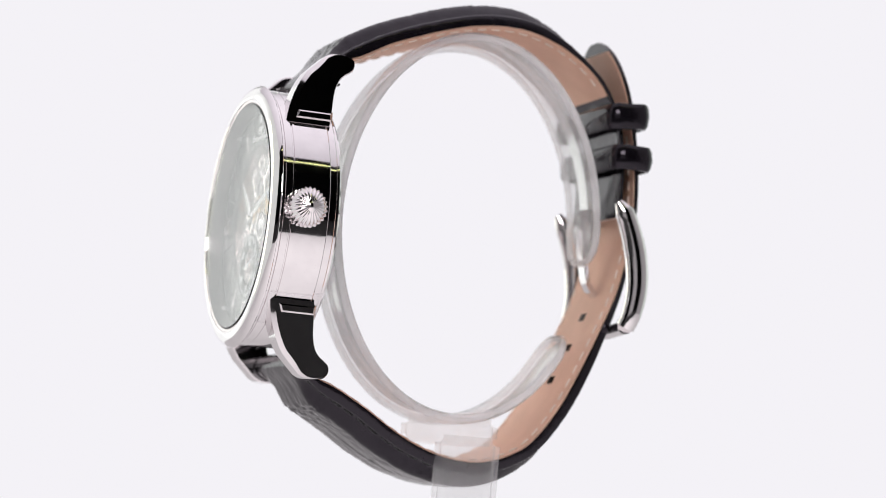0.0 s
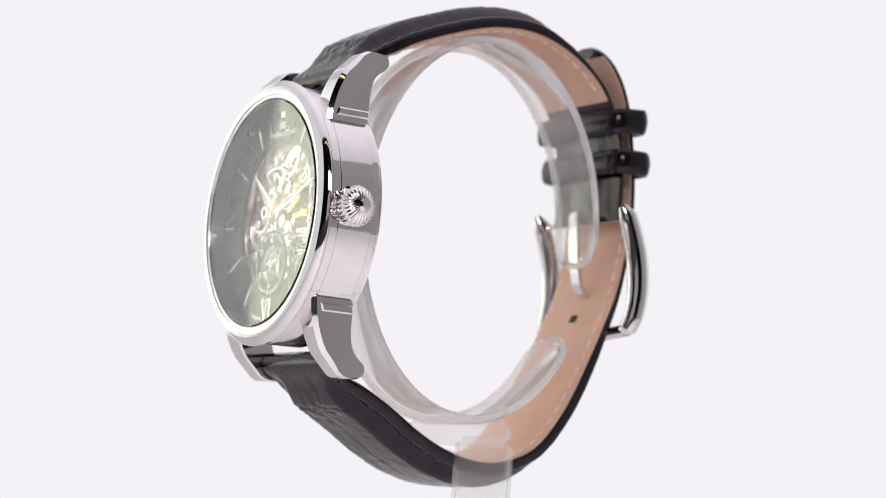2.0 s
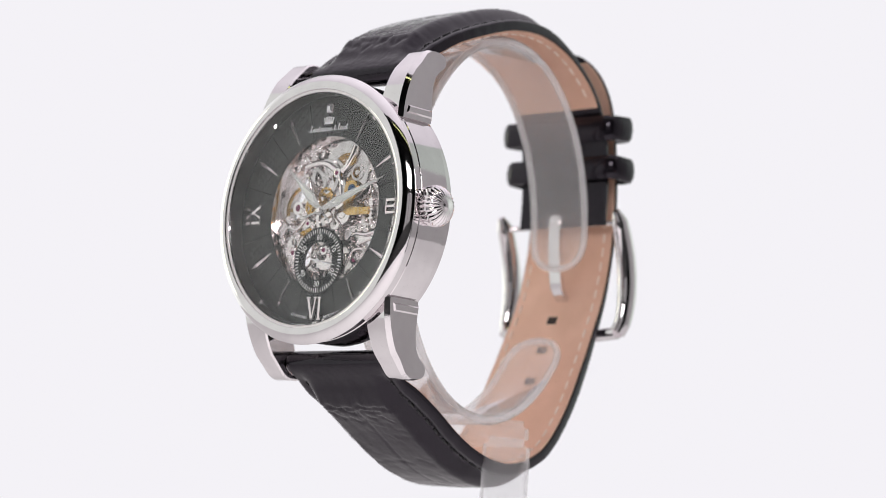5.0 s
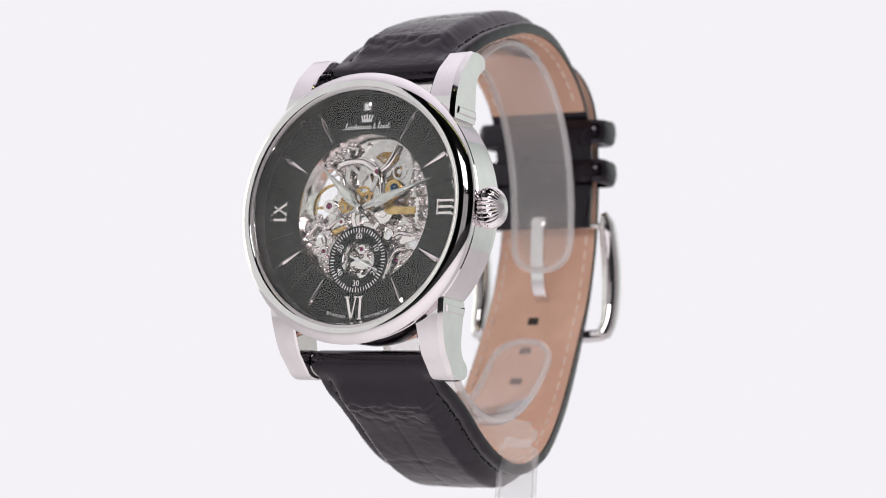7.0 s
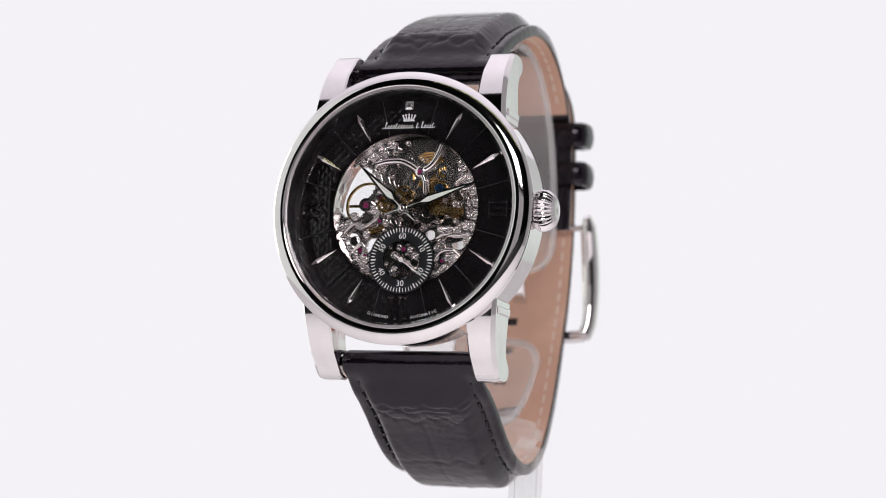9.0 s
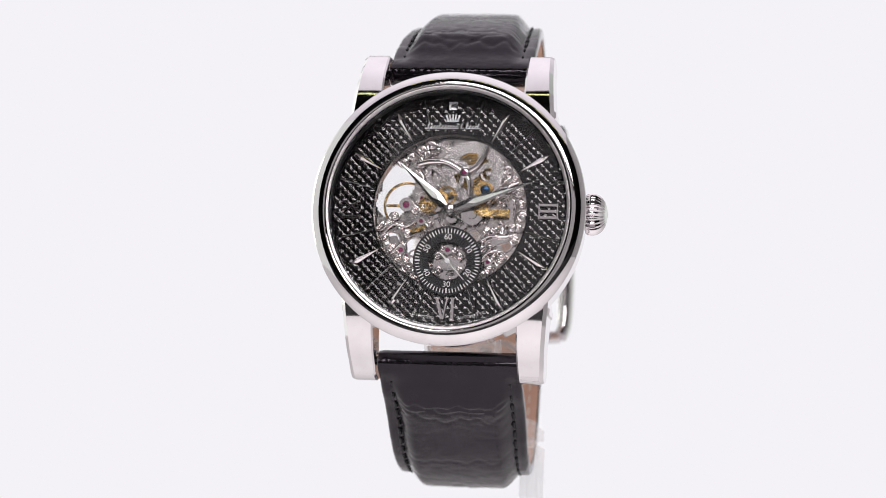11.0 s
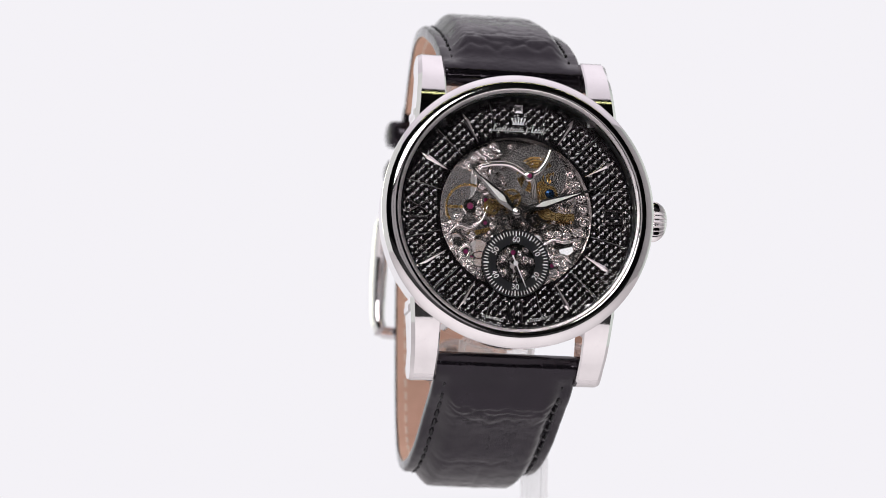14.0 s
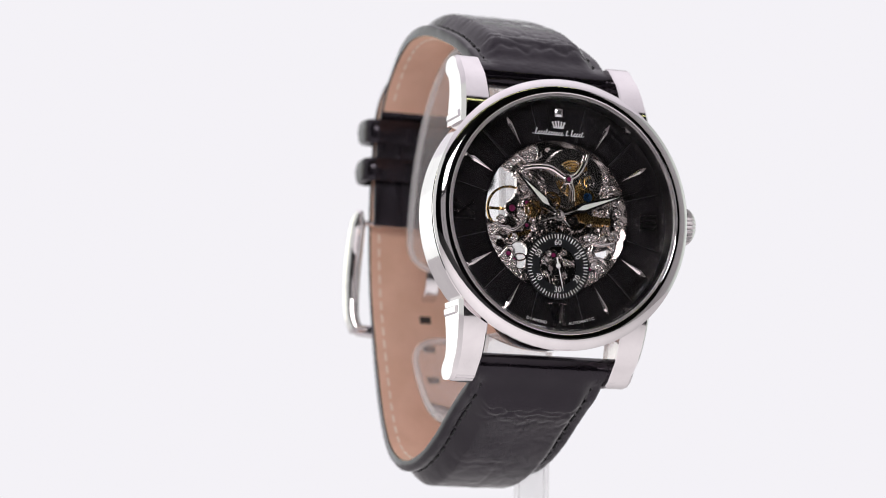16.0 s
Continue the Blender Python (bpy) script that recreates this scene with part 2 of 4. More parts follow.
def smooth_path(points, n):
    """Catmull-Rom through the points, n even steps."""
    p = [Vector(q) for q in points]
    p = [2 * p[0] - p[1]] + p + [2 * p[-1] - p[-2]]
    fine = []
    for i in range(1, len(p) - 2):
        for k in range(24):
            t = k / 24
            a, b2, c, d = p[i - 1], p[i], p[i + 1], p[i + 2]
            fine.append(0.5 * ((2 * b2) + (c - a) * t + (2 * a - 5 * b2 + 4 * c - d) * t * t + (3 * b2 - a - 3 * c + d) * t ** 3))
    fine.append(p[-2])
    run = [0.0]
    for a, b2 in zip(fine, fine[1:]):
        run.append(run[-1] + (b2 - a).length)
    out = []
    for k in range(n):
        s = run[-1] * k / (n - 1)
        j = max(0, min(len(run) - 2, int(np.searchsorted(run, s)) - 1))
        f = (s - run[j]) / max(1e-9, run[j + 1] - run[j])
        out.append(fine[j].lerp(fine[j + 1], f))
    return out, run[-1]


def clock(hours, r):
    a = radians(hours * 30)
    return r * math.sin(a), r * math.cos(a)


def step(x, a, b2):
    t = max(0.0, min(1.0, (x - a) / (b2 - a)))
    return t * t * (3 - 2 * t)


# ---------------------------------------------------------------- the place: a white light tent in a dim room
def slab(name, x0, x1, y0, y1, z0, z1, material, label, category, bevel=0.0):
    ob = part(name, box(x0, x1, y0, y1, z0, z1, bevel), material, None, label, Matrix.Identity(4))
    return tagged(ob, label, category, kind="structure")


slab("floor", -2.4, 2.4, -2.4, 1.2, -0.06, -0.008, DARK, "dark floor of the dim room round the tent", "floor")
slab("ground", -0.42, 0.42, -0.33, 0.55, -0.008, 0.0, TABLE_GLOW, "unseen white table top, given a glow that lights from below", "light table")
slab("backdrop", -0.26, 0.26, 0.54, 0.55, 0.0, 0.36, BACK_GLOW, "plain white backdrop, its even light given as a glow", "backdrop")
slab("wall_back_left", -0.42, -0.26, 0.545, 0.55, 0.0, 0.50, REAR_GLOW, "left strip of the tent's white back, with added glow for the crystal's reflection", "tent side")
slab("wall_back", -0.42, 0.42, 0.552, 0.56, 0.0, 0.50, TENT, "white fabric back of the light tent", "tent side")
slab("wall_left", -0.43, -0.42, -0.30, 0.56, 0.0, 0.50, LEFT_GLOW, "white left side of the light tent, glowing in place of lamps outside", "tent side")
slab("wall_right", 0.42, 0.43, -0.32, 0.07, 0.0, 0.50, DIM_TENT, "white fabric side of the light tent, greyed for its weaker light", "tent side")
slab("wall_right_rear", 0.42, 0.43, 0.07, 0.56, 0.0, 0.50, RIGHT_GLOW, "white right side of the light tent, glowing in place of lamps outside", "tent side")
slab("ceiling", -0.43, 0.43, -0.26, 0.56, 0.50, 0.505, TOP_GLOW, "white diffuser over the light tent, its light given as a glow", "diffuser")
slab("wall_north", -2.4, 2.4, 1.2, 1.25, -0.06, 2.4, DARK, "dark wall of the dim room", "wall")
slab("wall_west", -2.45, -2.4, -2.45, 1.25, -0.06, 2.4, DARK, "dark wall of the dim room", "wall")
slab("wall_east", 2.4, 2.45, -2.45, 1.25, -0.06, 2.4, DARK, "dark wall of the dim room", "wall")
slab("wall_south", -2.4, 2.4, -2.45, -2.4, -0.06, 2.4, DARK, "dark wall of the dim room", "wall")
slab("room_ceiling", -2.45, 2.45, -2.45, 1.25, 2.4, 2.45, DARK, "dark ceiling of the dim room", "ceiling")
slab("window_1", -0.80, 0.62, -2.395, -2.385, -0.02, 0.78, WINDOW_GLOW, "pale window in the dark wall", "window")

# the softbox above the camera, on a pole from the floor
IDENT = Matrix.Identity(4)
softbox = tagged(new("softbox"), "softbox lamp on a black pole behind the camera", "lamp")
box_pose = look((-0.12, -1.85, 0.98), (0, 0, 0.1)) @ pose(0, 0, 0, 90, 0, 0)
part("diffuser", box(-0.46, 0.46, -0.01, 0.0, -0.23, 0.23), SOFT_GLOW, softbox, "white softbox diffuser", box_pose)
part("housing", box(-0.47, 0.47, 0.002, 0.16, -0.24, 0.24, 0.01), DARK, softbox, "", box_pose)
part("pole", tube([(-0.13, -2.0, -0.008), (-0.13, -2.0, 1.05)], 0.015, 10), DARK, softbox, "", IDENT)

# the bare compact bulb beside the tent's side
bulb = tagged(new("bulb_lamp"), "compact fluorescent bulb on a short white post", "lamp")
bm = lathe([(0.0, 0.0), (0.022, 0.003), (0.034, 0.014), (0.038, 0.04), (0.038, 0.19), (0.032, 0.212), (0.018, 0.224), (0.0, 0.227)], 24)
part("bulb", bm, TUBE_GLOW, bulb, "glowing yellow-green tube", Matrix.Translation((-0.36, 0.142, 0.075)) @ Matrix.Rotation(radians(90), 4, "X"))
part("post", tube([(-0.36, 0.142, 0.0), (-0.36, 0.142, 0.08)], 0.008, 10), TENT, bulb, "", IDENT)

# a thin fluorescent tube hung in front of the tent, seen as yellow streaks in the steel
tube_lamp = tagged(new("tube_lamp"), "thin yellowish fluorescent tube hung from the ceiling", "lamp")
part("tube", tube([(-0.45, -0.62, 0.95), (0.78, -0.62, 0.95)], 0.007, 12), STREAK_GLOW, tube_lamp, "glowing yellowish tube", IDENT)
for x in (-0.47, 0.80):
    part("socket", box(x - 0.02, x + 0.02, -0.632, -0.608, 0.938, 0.975, 0.003), DARK, tube_lamp, "", IDENT)
    part("cord", tube([(x, -0.62, 0.97), (x, -0.62, 2.4)], 0.002, 6), DARK, tube_lamp, "", IDENT)

# ---------------------------------------------------------------- the watch
watch = tagged(new("wristwatch"), "steel skeleton wristwatch with black textured dial and leather strap", "wristwatch")


# case
def lug_shape(side):
    """A lug cut from its side outline, with a broad facet between the front and the outer flank."""
    n = len(side)
    bm = bmesh.new()
    cut = []
    for i in range(n):
        (y0, z0), (y1, z1) = side[max(0, i - 1)], side[min(n - 1, i + 1)]
        d = math.hypot(y1 - y0, z1 - z0)
        ny, nz = -(z1 - z0) / d, (y1 - y0) / d
        if z0 < 13.7 or z1 < 13.7:
            ny, nz = (-1.0, 0.0) if i < 3 else (1.0, 0.0)
        cut.append((ny, nz, 0.2 + 0.5 * step(-ny, 0.05, 0.5) * (1 - 0.6 * step(side[i][1], 23.0, 25.0))))
    rings = []
    for x, level in ((10.95, 0), (11.2, 1), (15.0, 1), (15.55, 2)):
        ring = []
        for (y, z), (ny, nz, c) in zip(side, cut):
            k = (0.25, 0.0, c)[level]
            # the outer flank leans in towards the tip
            lean = 0.085 * (z - nz * k - 16) if x > 13 else 0.0
            ring.append(bm.verts.new((x - lean, y - ny * k, z - nz * k)))
        rings.append(ring)
    for p, q in zip(rings, rings[1:]):
        for i in range(n):
            j = (i + 1) % n
            bm.faces.new((p[i], p[j], q[j], q[i]))
    bm.faces.new(rings[0][::-1])
    bm.faces.new(rings[-1])
    return bm


def build_case():
    case = part("case_band", lathe([
        (18.9, 0.2), (20.15, 0.2), (20.3, 0.35), (20.3, 1.4), (20.15, 1.5), (20.15, 1.65), (20.3, 1.75), (20.3, 7.3), (20.15, 7.45),
        (20.0, 7.5), (19.95, 8.5), (19.8, 8.65), (18.9, 8.65)], 160, close=True), STEEL, watch, "polished steel case band")
    part("case_back", lathe([
        (13.0, 9.2), (13.3, 9.6), (17.8, 9.75), (19.0, 9.5), (19.5, 9.1), (19.5, 8.4), (19.2, 8.3), (13.0, 8.3)], 128, close=True), STEEL, watch)
    back = part("back_glass", lathe([(0.0, 8.6), (12.98, 8.6), (12.98, 9.3), (0.0, 9.3)], 64), CRYSTAL, watch, "clear glass in the case back", smooth=10)
    back.visible_shadow = False
    # a lip, a round of even curve out to a crisp edge, and an undercut above the band
    lip = [(18.42, 0.19), (18.42, -1.42), (18.46, -1.54), (18.56, -1.6)]
    arc = [(18.78 + 2.38 * math.sin(radians(k * 5)), 0.75 - 2.38 * math.cos(radians(k * 5))) for k in range(0, 13)]
    part("bezel", lathe(lip + arc + [(20.86, -0.36), (20.78, -0.26), (20.3, -0.2), (20.3, 0.19)], 192, close=True),
        STEEL, watch, "rounded polished steel bezel", smooth=40)
    part("inner_flange", lathe([(18.02, DEEP - 0.02), (18.04, -0.9), (18.41, -0.9), (18.41, DEEP - 0.02)], 160, close=True), FLANGE, watch, "dark polished steel flange round the dial", smooth=10)
    part("flange_lip", lathe([(18.0, -0.92), (18.0, -1.28), (18.06, -1.34), (18.36, -1.42), (18.41, -1.42), (18.41, -0.92)], 160, close=True), SATIN, watch, "satin steel lip inside the bezel", smooth=20)
    glass = part("crystal", lathe([(0.0, -1.5), (17.75, -1.5), (17.98, -1.36), (17.98, -0.7), (0.0, -0.7)], 128),
                 CRYSTAL, watch, "clear flat crystal", smooth=10)
    glass.visible_shadow = False
    # lugs
    # a slightly round front and a flat facet below a crease, then the round tip and the hook behind
    hook = smooth_path([(0, 6.6, 24.72), (0, 7.7, 25.2), (0, 9.4, 25.3), (0, 10.9, 24.9), (0, 11.4, 24.0), (0, 11.2, 23.0),
                        (0, 10.5, 22.35), (0, 9.5, 21.6), (0, 8.8, 20.5), (0, 8.35, 18.7), (0, 8.1, 15.5), (0, 7.9, 13.6)], 36)[0]
    face = [8.3 * k / 7 for k in range(7)]
    side = [(0.9 + 0.07 * d + 0.0315 * d * d, 13.6 + d) for d in face] + [(3.75 + 2.85 * k / 5, 21.9 + 2.82 * k / 5) for k in range(5)] + [(q.y, q.z) for q in hook]
    for sx in (-1, 1):
        for sz in (-1, 1):
            bm = lug_shape(side)
            set_in = Matrix.Translation((-0.12 if sx < 0 else -0.32, 0, 0))
            bm.transform(set_in @ Matrix.Diagonal((sx, 1, sz, 1)))
            lug = part("lug", bm, STEEL, watch, "polished steel lug with hooked tip", smooth=24)
            bm = prism([(1.9, 14.1), (8.2, 14.1), (8.2, 15.9), (2.5, 15.9)], 12.6, 15.95, "x", 0.5, 1)
            for v in bm.verts:
                if v.co.x > 15:
                    v.co.x -= 0.2 * step(v.co.z, 13.6, 16.9)
            bm.transform(set_in @ Matrix.Diagonal((sx, 1, sz, 1)))
            part("lug_block", bm, STEEL, lug)
    # spring bars
    for sz in (-1, 1):
        part("spring_bar", tube([(-11.2, 8.6, sz * 22.4), (11.2, 8.6, sz * 22.4)], 0.75, 10), STEEL, watch)
    # crown, fluted dome
    def flute(a, r, y):
        return 1.0 + 0.055 * step(r, 0.3, 1.6) * math.cos(26 * a)
    bm = lathe([(0.0, 0.0), (2.3, 0.0), (2.75, 0.15), (2.95, 0.5), (3.0, 1.3), (2.92, 1.9), (2.72, 2.4), (2.35, 2.95), (1.8, 3.4), (1.1, 3.7), (0.55, 3.8), (0.48, 3.86), (0.0, 3.92)],
               156, flute=flute)
    bm.transform(Matrix.Translation((20.35, 3.6, 0)) @ Matrix.Diagonal((0.88, 1, 1, 1)) @ Matrix.Rotation(radians(-90), 4, "Z"))
    part("crown", bm, STEEL, watch, "fluted onion-shaped steel crown", smooth=60)
    bm = lathe([(0.0, 0.0), (1.6, 0.0), (1.6, 1.0), (0.0, 1.0)], 32)
    bm.transform(Matrix.Translation((19.8, 3.6, 0)) @ Matrix.Rotation(radians(-90), 4, "Z"))
    part("crown_tube", bm, STEEL, watch)


# dial
def build_dial():
    plate = deep_part("dial", lathe([(11.7, 0.0), (18.1, 0.0), (18.1, 0.35), (11.7, 0.35)], 160, close=True), BLACK_DIAL, watch, "black lacquered dial ring with small pyramids")
    # pyramids on a square grid turned by 45 degrees
    bm = bmesh.new()
    p, h = 0.96, 0.088
    u = p / math.sqrt(2)
    for i in range(-28, 29):
        for j in range(-28, 29):
            cx, cz = (i + j) * u, (i - j) * u
            r = math.hypot(cx, cz)
            if not 12.2 < r < 17.75:
                continue
            top = bm.verts.new((cx, -h, cz))
            base = [bm.verts.new((cx + dx * u * 0.96, -0.005, cz + dz * u * 0.96)) for dx, dz in ((1, 0), (0, 1), (-1, 0), (0, -1))]
            for k in range(4):
                bm.faces.new((top, base[k], base[(k + 1) % 4]))
    deep_part("pyramid_relief", bm, BLACK_DIAL, plate, smooth=5)
    for hr in range(12):
        a = radians(hr * 30 + 15)
        d, e = Vector((math.sin(a), 0, math.cos(a))), Vector((math.cos(a), 0, -math.sin(a)))
        q = [d * 12.0 - e * 0.07, d * 12.0 + e * 0.07, d * 17.4 + e * 0.07, d * 17.4 - e * 0.07]
        deep_part("sector_line", prism([(v.x, v.z) for v in q], -0.085, -0.004), EDGE, plate)
    # hour batons
    for hr in (1, 2, 4, 5, 7, 8, 10, 11):
        bm = bmesh.new()
        rows = [(12.3, 0.04, 0.06), (15.9, 0.37, 0.24), (17.0, 0.03, 0.06)]
        a = radians(hr * 30)
        er, et = Vector((math.sin(a), 0, math.cos(a))), Vector((math.cos(a), 0, -math.sin(a)))
        vs = [[bm.verts.new(er * r + et * (s * w) + Vector((0, -d, 0))) for s, d in ((-1, 0.06), (-1, 0.16), (0, 0.1 + t), (1, 0.16), (1, 0.06))] for r, w, t in rows]
        for q0, q1 in zip(vs, vs[1:]):
            for k in range(4):
                bm.faces.new((q0[k], q0[k + 1], q1[k + 1], q1[k]))
        bm.faces.new(vs[0])
        bm.faces.new(vs[-1][::-1])
        deep_part("hour_marker", bm, MOVE_BRIGHT, plate, "faceted steel dagger hour marker", smooth=10)
    # Roman numerals, feet towards the centre
    def strokes(cells, hr, r):
        bm = bmesh.new()
        for (x0, z0), (x1, z1), w in cells:
            d = Vector((x1 - x0, 0, z1 - z0)).normalized()
            s = Vector((d.z, 0, -d.x)) * w / 2
            q = [Vector((x0, 0, z0)) - s, Vector((x0, 0, z0)) + s, Vector((x1, 0, z1)) + s, Vector((x1, 0, z1)) - s]
            lo = [bm.verts.new(k + Vector((0, -0.15, 0))) for k in q]
            mid = sum((k for k in q), Vector()) / 4
            hi = [bm.verts.new(mid + (k - mid) * 0.86 + Vector((0, -0.48, 0))) for k in q]
            bm.faces.new(hi)
            for k in range(4):
                bm.faces.new((lo[k], lo[(k + 1) % 4], hi[(k + 1) % 4], hi[k]))
        turn_by = {3: 90, 6: 0, 9: -90}[hr]
        x, z = clock(hr, r)
        bm.transform(Matrix.Translation((x, 0, z)) @ Matrix.Rotation(radians(turn_by), 4, "Y"))
        deep_part("numeral", bm, MOVE_BRIGHT, plate, "applied steel Roman numeral", smooth=10)
    serif = 0.22
    six = [((-1.35, 1.75), (-0.45, -1.75), 0.5), ((0.25, 1.75), (-0.40, -1.75), 0.26), ((1.05, 1.75), (1.05, -1.75), 0.5),
           ((-1.85, 1.66), (-0.75, 1.66), serif), ((-0.2, 1.66), (0.6, 1.66), serif), ((0.6, 1.66), (1.5, 1.66), serif), ((0.6, -1.66), (1.5, -1.66), serif)]
    strokes(six, 6, 15.1)
    three = [((-0.95, 1.45), (-0.95, -1.45), 0.42), ((0.0, 1.45), (0.0, -1.45), 0.42), ((0.95, 1.45), (0.95, -1.45), 0.42),
             ((-1.4, 1.38), (1.4, 1.38), serif), ((-1.4, -1.38), (1.4, -1.38), serif)]
    strokes(three, 3, 15.0)
    nine = [((-1.25, 1.45), (-1.25, -1.45), 0.42), ((-0.45, 1.45), (1.25, -1.45), 0.42), ((1.2, 1.45), (-0.45, -1.45), 0.24),
            ((-1.65, 1.38), (-0.85, 1.38), serif), ((-1.65, -1.38), (-0.85, -1.38), serif), ((-0.7, 1.38), (0.0, 1.38), serif), ((0.85, 1.38), (1.5, 1.38), serif),
            ((-0.75, -1.38), (-0.05, -1.38), serif), ((0.85, -1.38), (1.6, -1.38), serif)]
    strokes(nine, 9, 15.0)
    # square stone in a steel seat under twelve
    deep_part("gem_seat", box(-0.66, 0.66, -0.24, 0.0, 15.34, 16.66, 0.08), MOVE_BRIGHT, plate)
    bm = bmesh.new()
    square = ((1, 1), (-1, 1), (-1, -1), (1, -1))
    top = [bm.verts.new((0.3 * x, -0.5, 16.0 + 0.3 * z)) for x, z in square]
    corner = [bm.verts.new((0.62 * x, -0.3, 16.0 + 0.62 * z)) for x, z in square]
    side = [bm.verts.new((0.64 * x, -0.34, 16.0 + 0.64 * z)) for x, z in ((0, 1), (-1, 0), (0, -1), (1, 0))]
    bm.faces.new(top)
    for k in range(4):
        j = (k + 1) % 4
        for tri in ((top[k], side[k], top[j]), (top[k], corner[k], side[k]), (top[j], side[k], corner[j])):
            bm.faces.new(tri)
    deep_part("gem", bm, GEM, plate, "small clear cut stone", smooth=2)
    # printed crown mark and script line as plain strokes
    bm = prism([(-0.95, 13.55), (0.95, 13.55), (0.85, 13.8), (-0.85, 13.8)], -0.24, -0.20)
    for x in (-0.9, -0.45, 0.0, 0.45, 0.9):
        prism([(x * 0.75 - 0.15, 13.8), (x * 0.75 + 0.15, 13.8), (x * 1.05 + 0.1, 14.5 - 0.2 * abs(x)), (x * 1.05 - 0.1, 14.5 - 0.2 * abs(x))], -0.24, -0.20, bm=bm)
        stud(x * 1.08, 14.62 - 0.2 * abs(x), 0.17, -0.26, -0.20, 8, bm)
    deep_part("crown_mark", bm, PRINT, plate, "small white printed crown")
    bm = bmesh.new()
    rnd = random.Random(4)
    x = -3.7
    while x < 4.1:
        tall = 0.95 if abs(x + 3.9) < 0.2 or abs(x - 2.0) < 0.3 else rnd.choice((0.4, 0.45, 0.75))
        if abs(x - 0.85) > 0.3 and abs(x - 1.65) > 0.22:
            tube([(x - 0.1, -0.22, 12.55), (x + 0.02, -0.22, 12.55 + tall * 0.5), (x + 0.16, -0.22, 12.55 + tall), (x + 0.2, -0.22, 12.55 + tall * 0.7)], 0.09, 5, bm=bm)
            tube([(x - 0.1, -0.22, 12.55), (x + 0.15, -0.22, 12.5), (x + 0.4, -0.22, 12.66)], 0.065, 5, bm=bm)
        x += 0.42
    tube([(-4.3, -0.22, 12.55), (-3.6, -0.22, 12.5), (-3.2, -0.22, 12.6)], 0.05, 5, bm=bm)
    deep_part("script_line", bm, PRINT, plate, "white printed script line")
    # small print at the foot, on the curve
    for word, mid in (("DIAMOND", 6.39), ("AUTOMATIC", 5.535)):
        n = len(word)
        bm = None
        for k, ch in enumerate(word):
            hr = mid - (k - (n - 1) / 2) * 0.056
            x, z = clock(hr, 16.55)
            bm = merge(bm, lettering(ch, 0.66, x, z, -0.24, (hr - 6) * 30))
        deep_part("small_print", bm, PRINT, plate, word)


# the open movement
def spiral(cx, cz, r, turns, a0, y, width, bm, hand=1):
    pts = []
    n = int(14 * turns)
    for k in range(n + 1):
        t = k / n
        q = r * (1 - 0.86 * t)
        a = a0 + hand * t * turns * 2 * math.pi
        pts.append((cx + q * math.cos(a), y, cz + q * math.sin(a)))
    return tube(pts, width, 8, bm=bm, flat=0.9)


def gear(cx, cz, r, teeth, y0, y1, spokes, rim, hub=0.0, bm=None):
    """A toothed wheel with a rim, a hub and flat spokes."""
    b2 = bmesh.new()
    n = teeth * 4
    out, inn = [], []
    for i in range(n):
        a = 2 * math.pi * i / n
        q = r if i % 4 in (1, 2) else r * (1 - 1.6 / teeth)
        out.append((q * math.cos(a), q * math.sin(a)))
        inn.append(((r - rim) * math.cos(a), (r - rim) * math.sin(a)))
    vo0, vo1 = [b2.verts.new((cx + x, y0, cz + z)) for x, z in out], [b2.verts.new((cx + x, y1, cz + z)) for x, z in out]
    vi0, vi1 = [b2.verts.new((cx + x, y0, cz + z)) for x, z in inn], [b2.verts.new((cx + x, y1, cz + z)) for x, z in inn]
    for i in range(n):
        j = (i + 1) % n
        b2.faces.new((vo0[i], vo0[j], vi0[j], vi0[i]))
        b2.faces.new((vo1[j], vo1[i], vi1[i], vi1[j]))
        b2.faces.new((vo0[j], vo0[i], vo1[i], vo1[j]))
        b2.faces.new((vi0[i], vi0[j], vi1[j], vi1[i]))
    for k in range(spokes):
        a = 2 * math.pi * k / spokes + 0.4
        w = max(0.28, r * 0.09)
        d, s = (math.cos(a), math.sin(a)), (-math.sin(a) * w, math.cos(a) * w)
        q = [(cx + s[0], cz + s[1]), (cx - s[0], cz - s[1]), (cx + d[0] * (r - rim) - s[0], cz + d[1] * (r - rim) - s[1]), (cx + d[0] * (r - rim) + s[0], cz + d[1] * (r - rim) + s[1])]
        prism(q, y0 + 0.02, y1 - 0.02, bm=b2)
    b2 = disc_ring(cx, cz, 0.0, hub or r * 0.2, y0 - 0.05, y1, 20, b2)
    return merge(bm, b2)


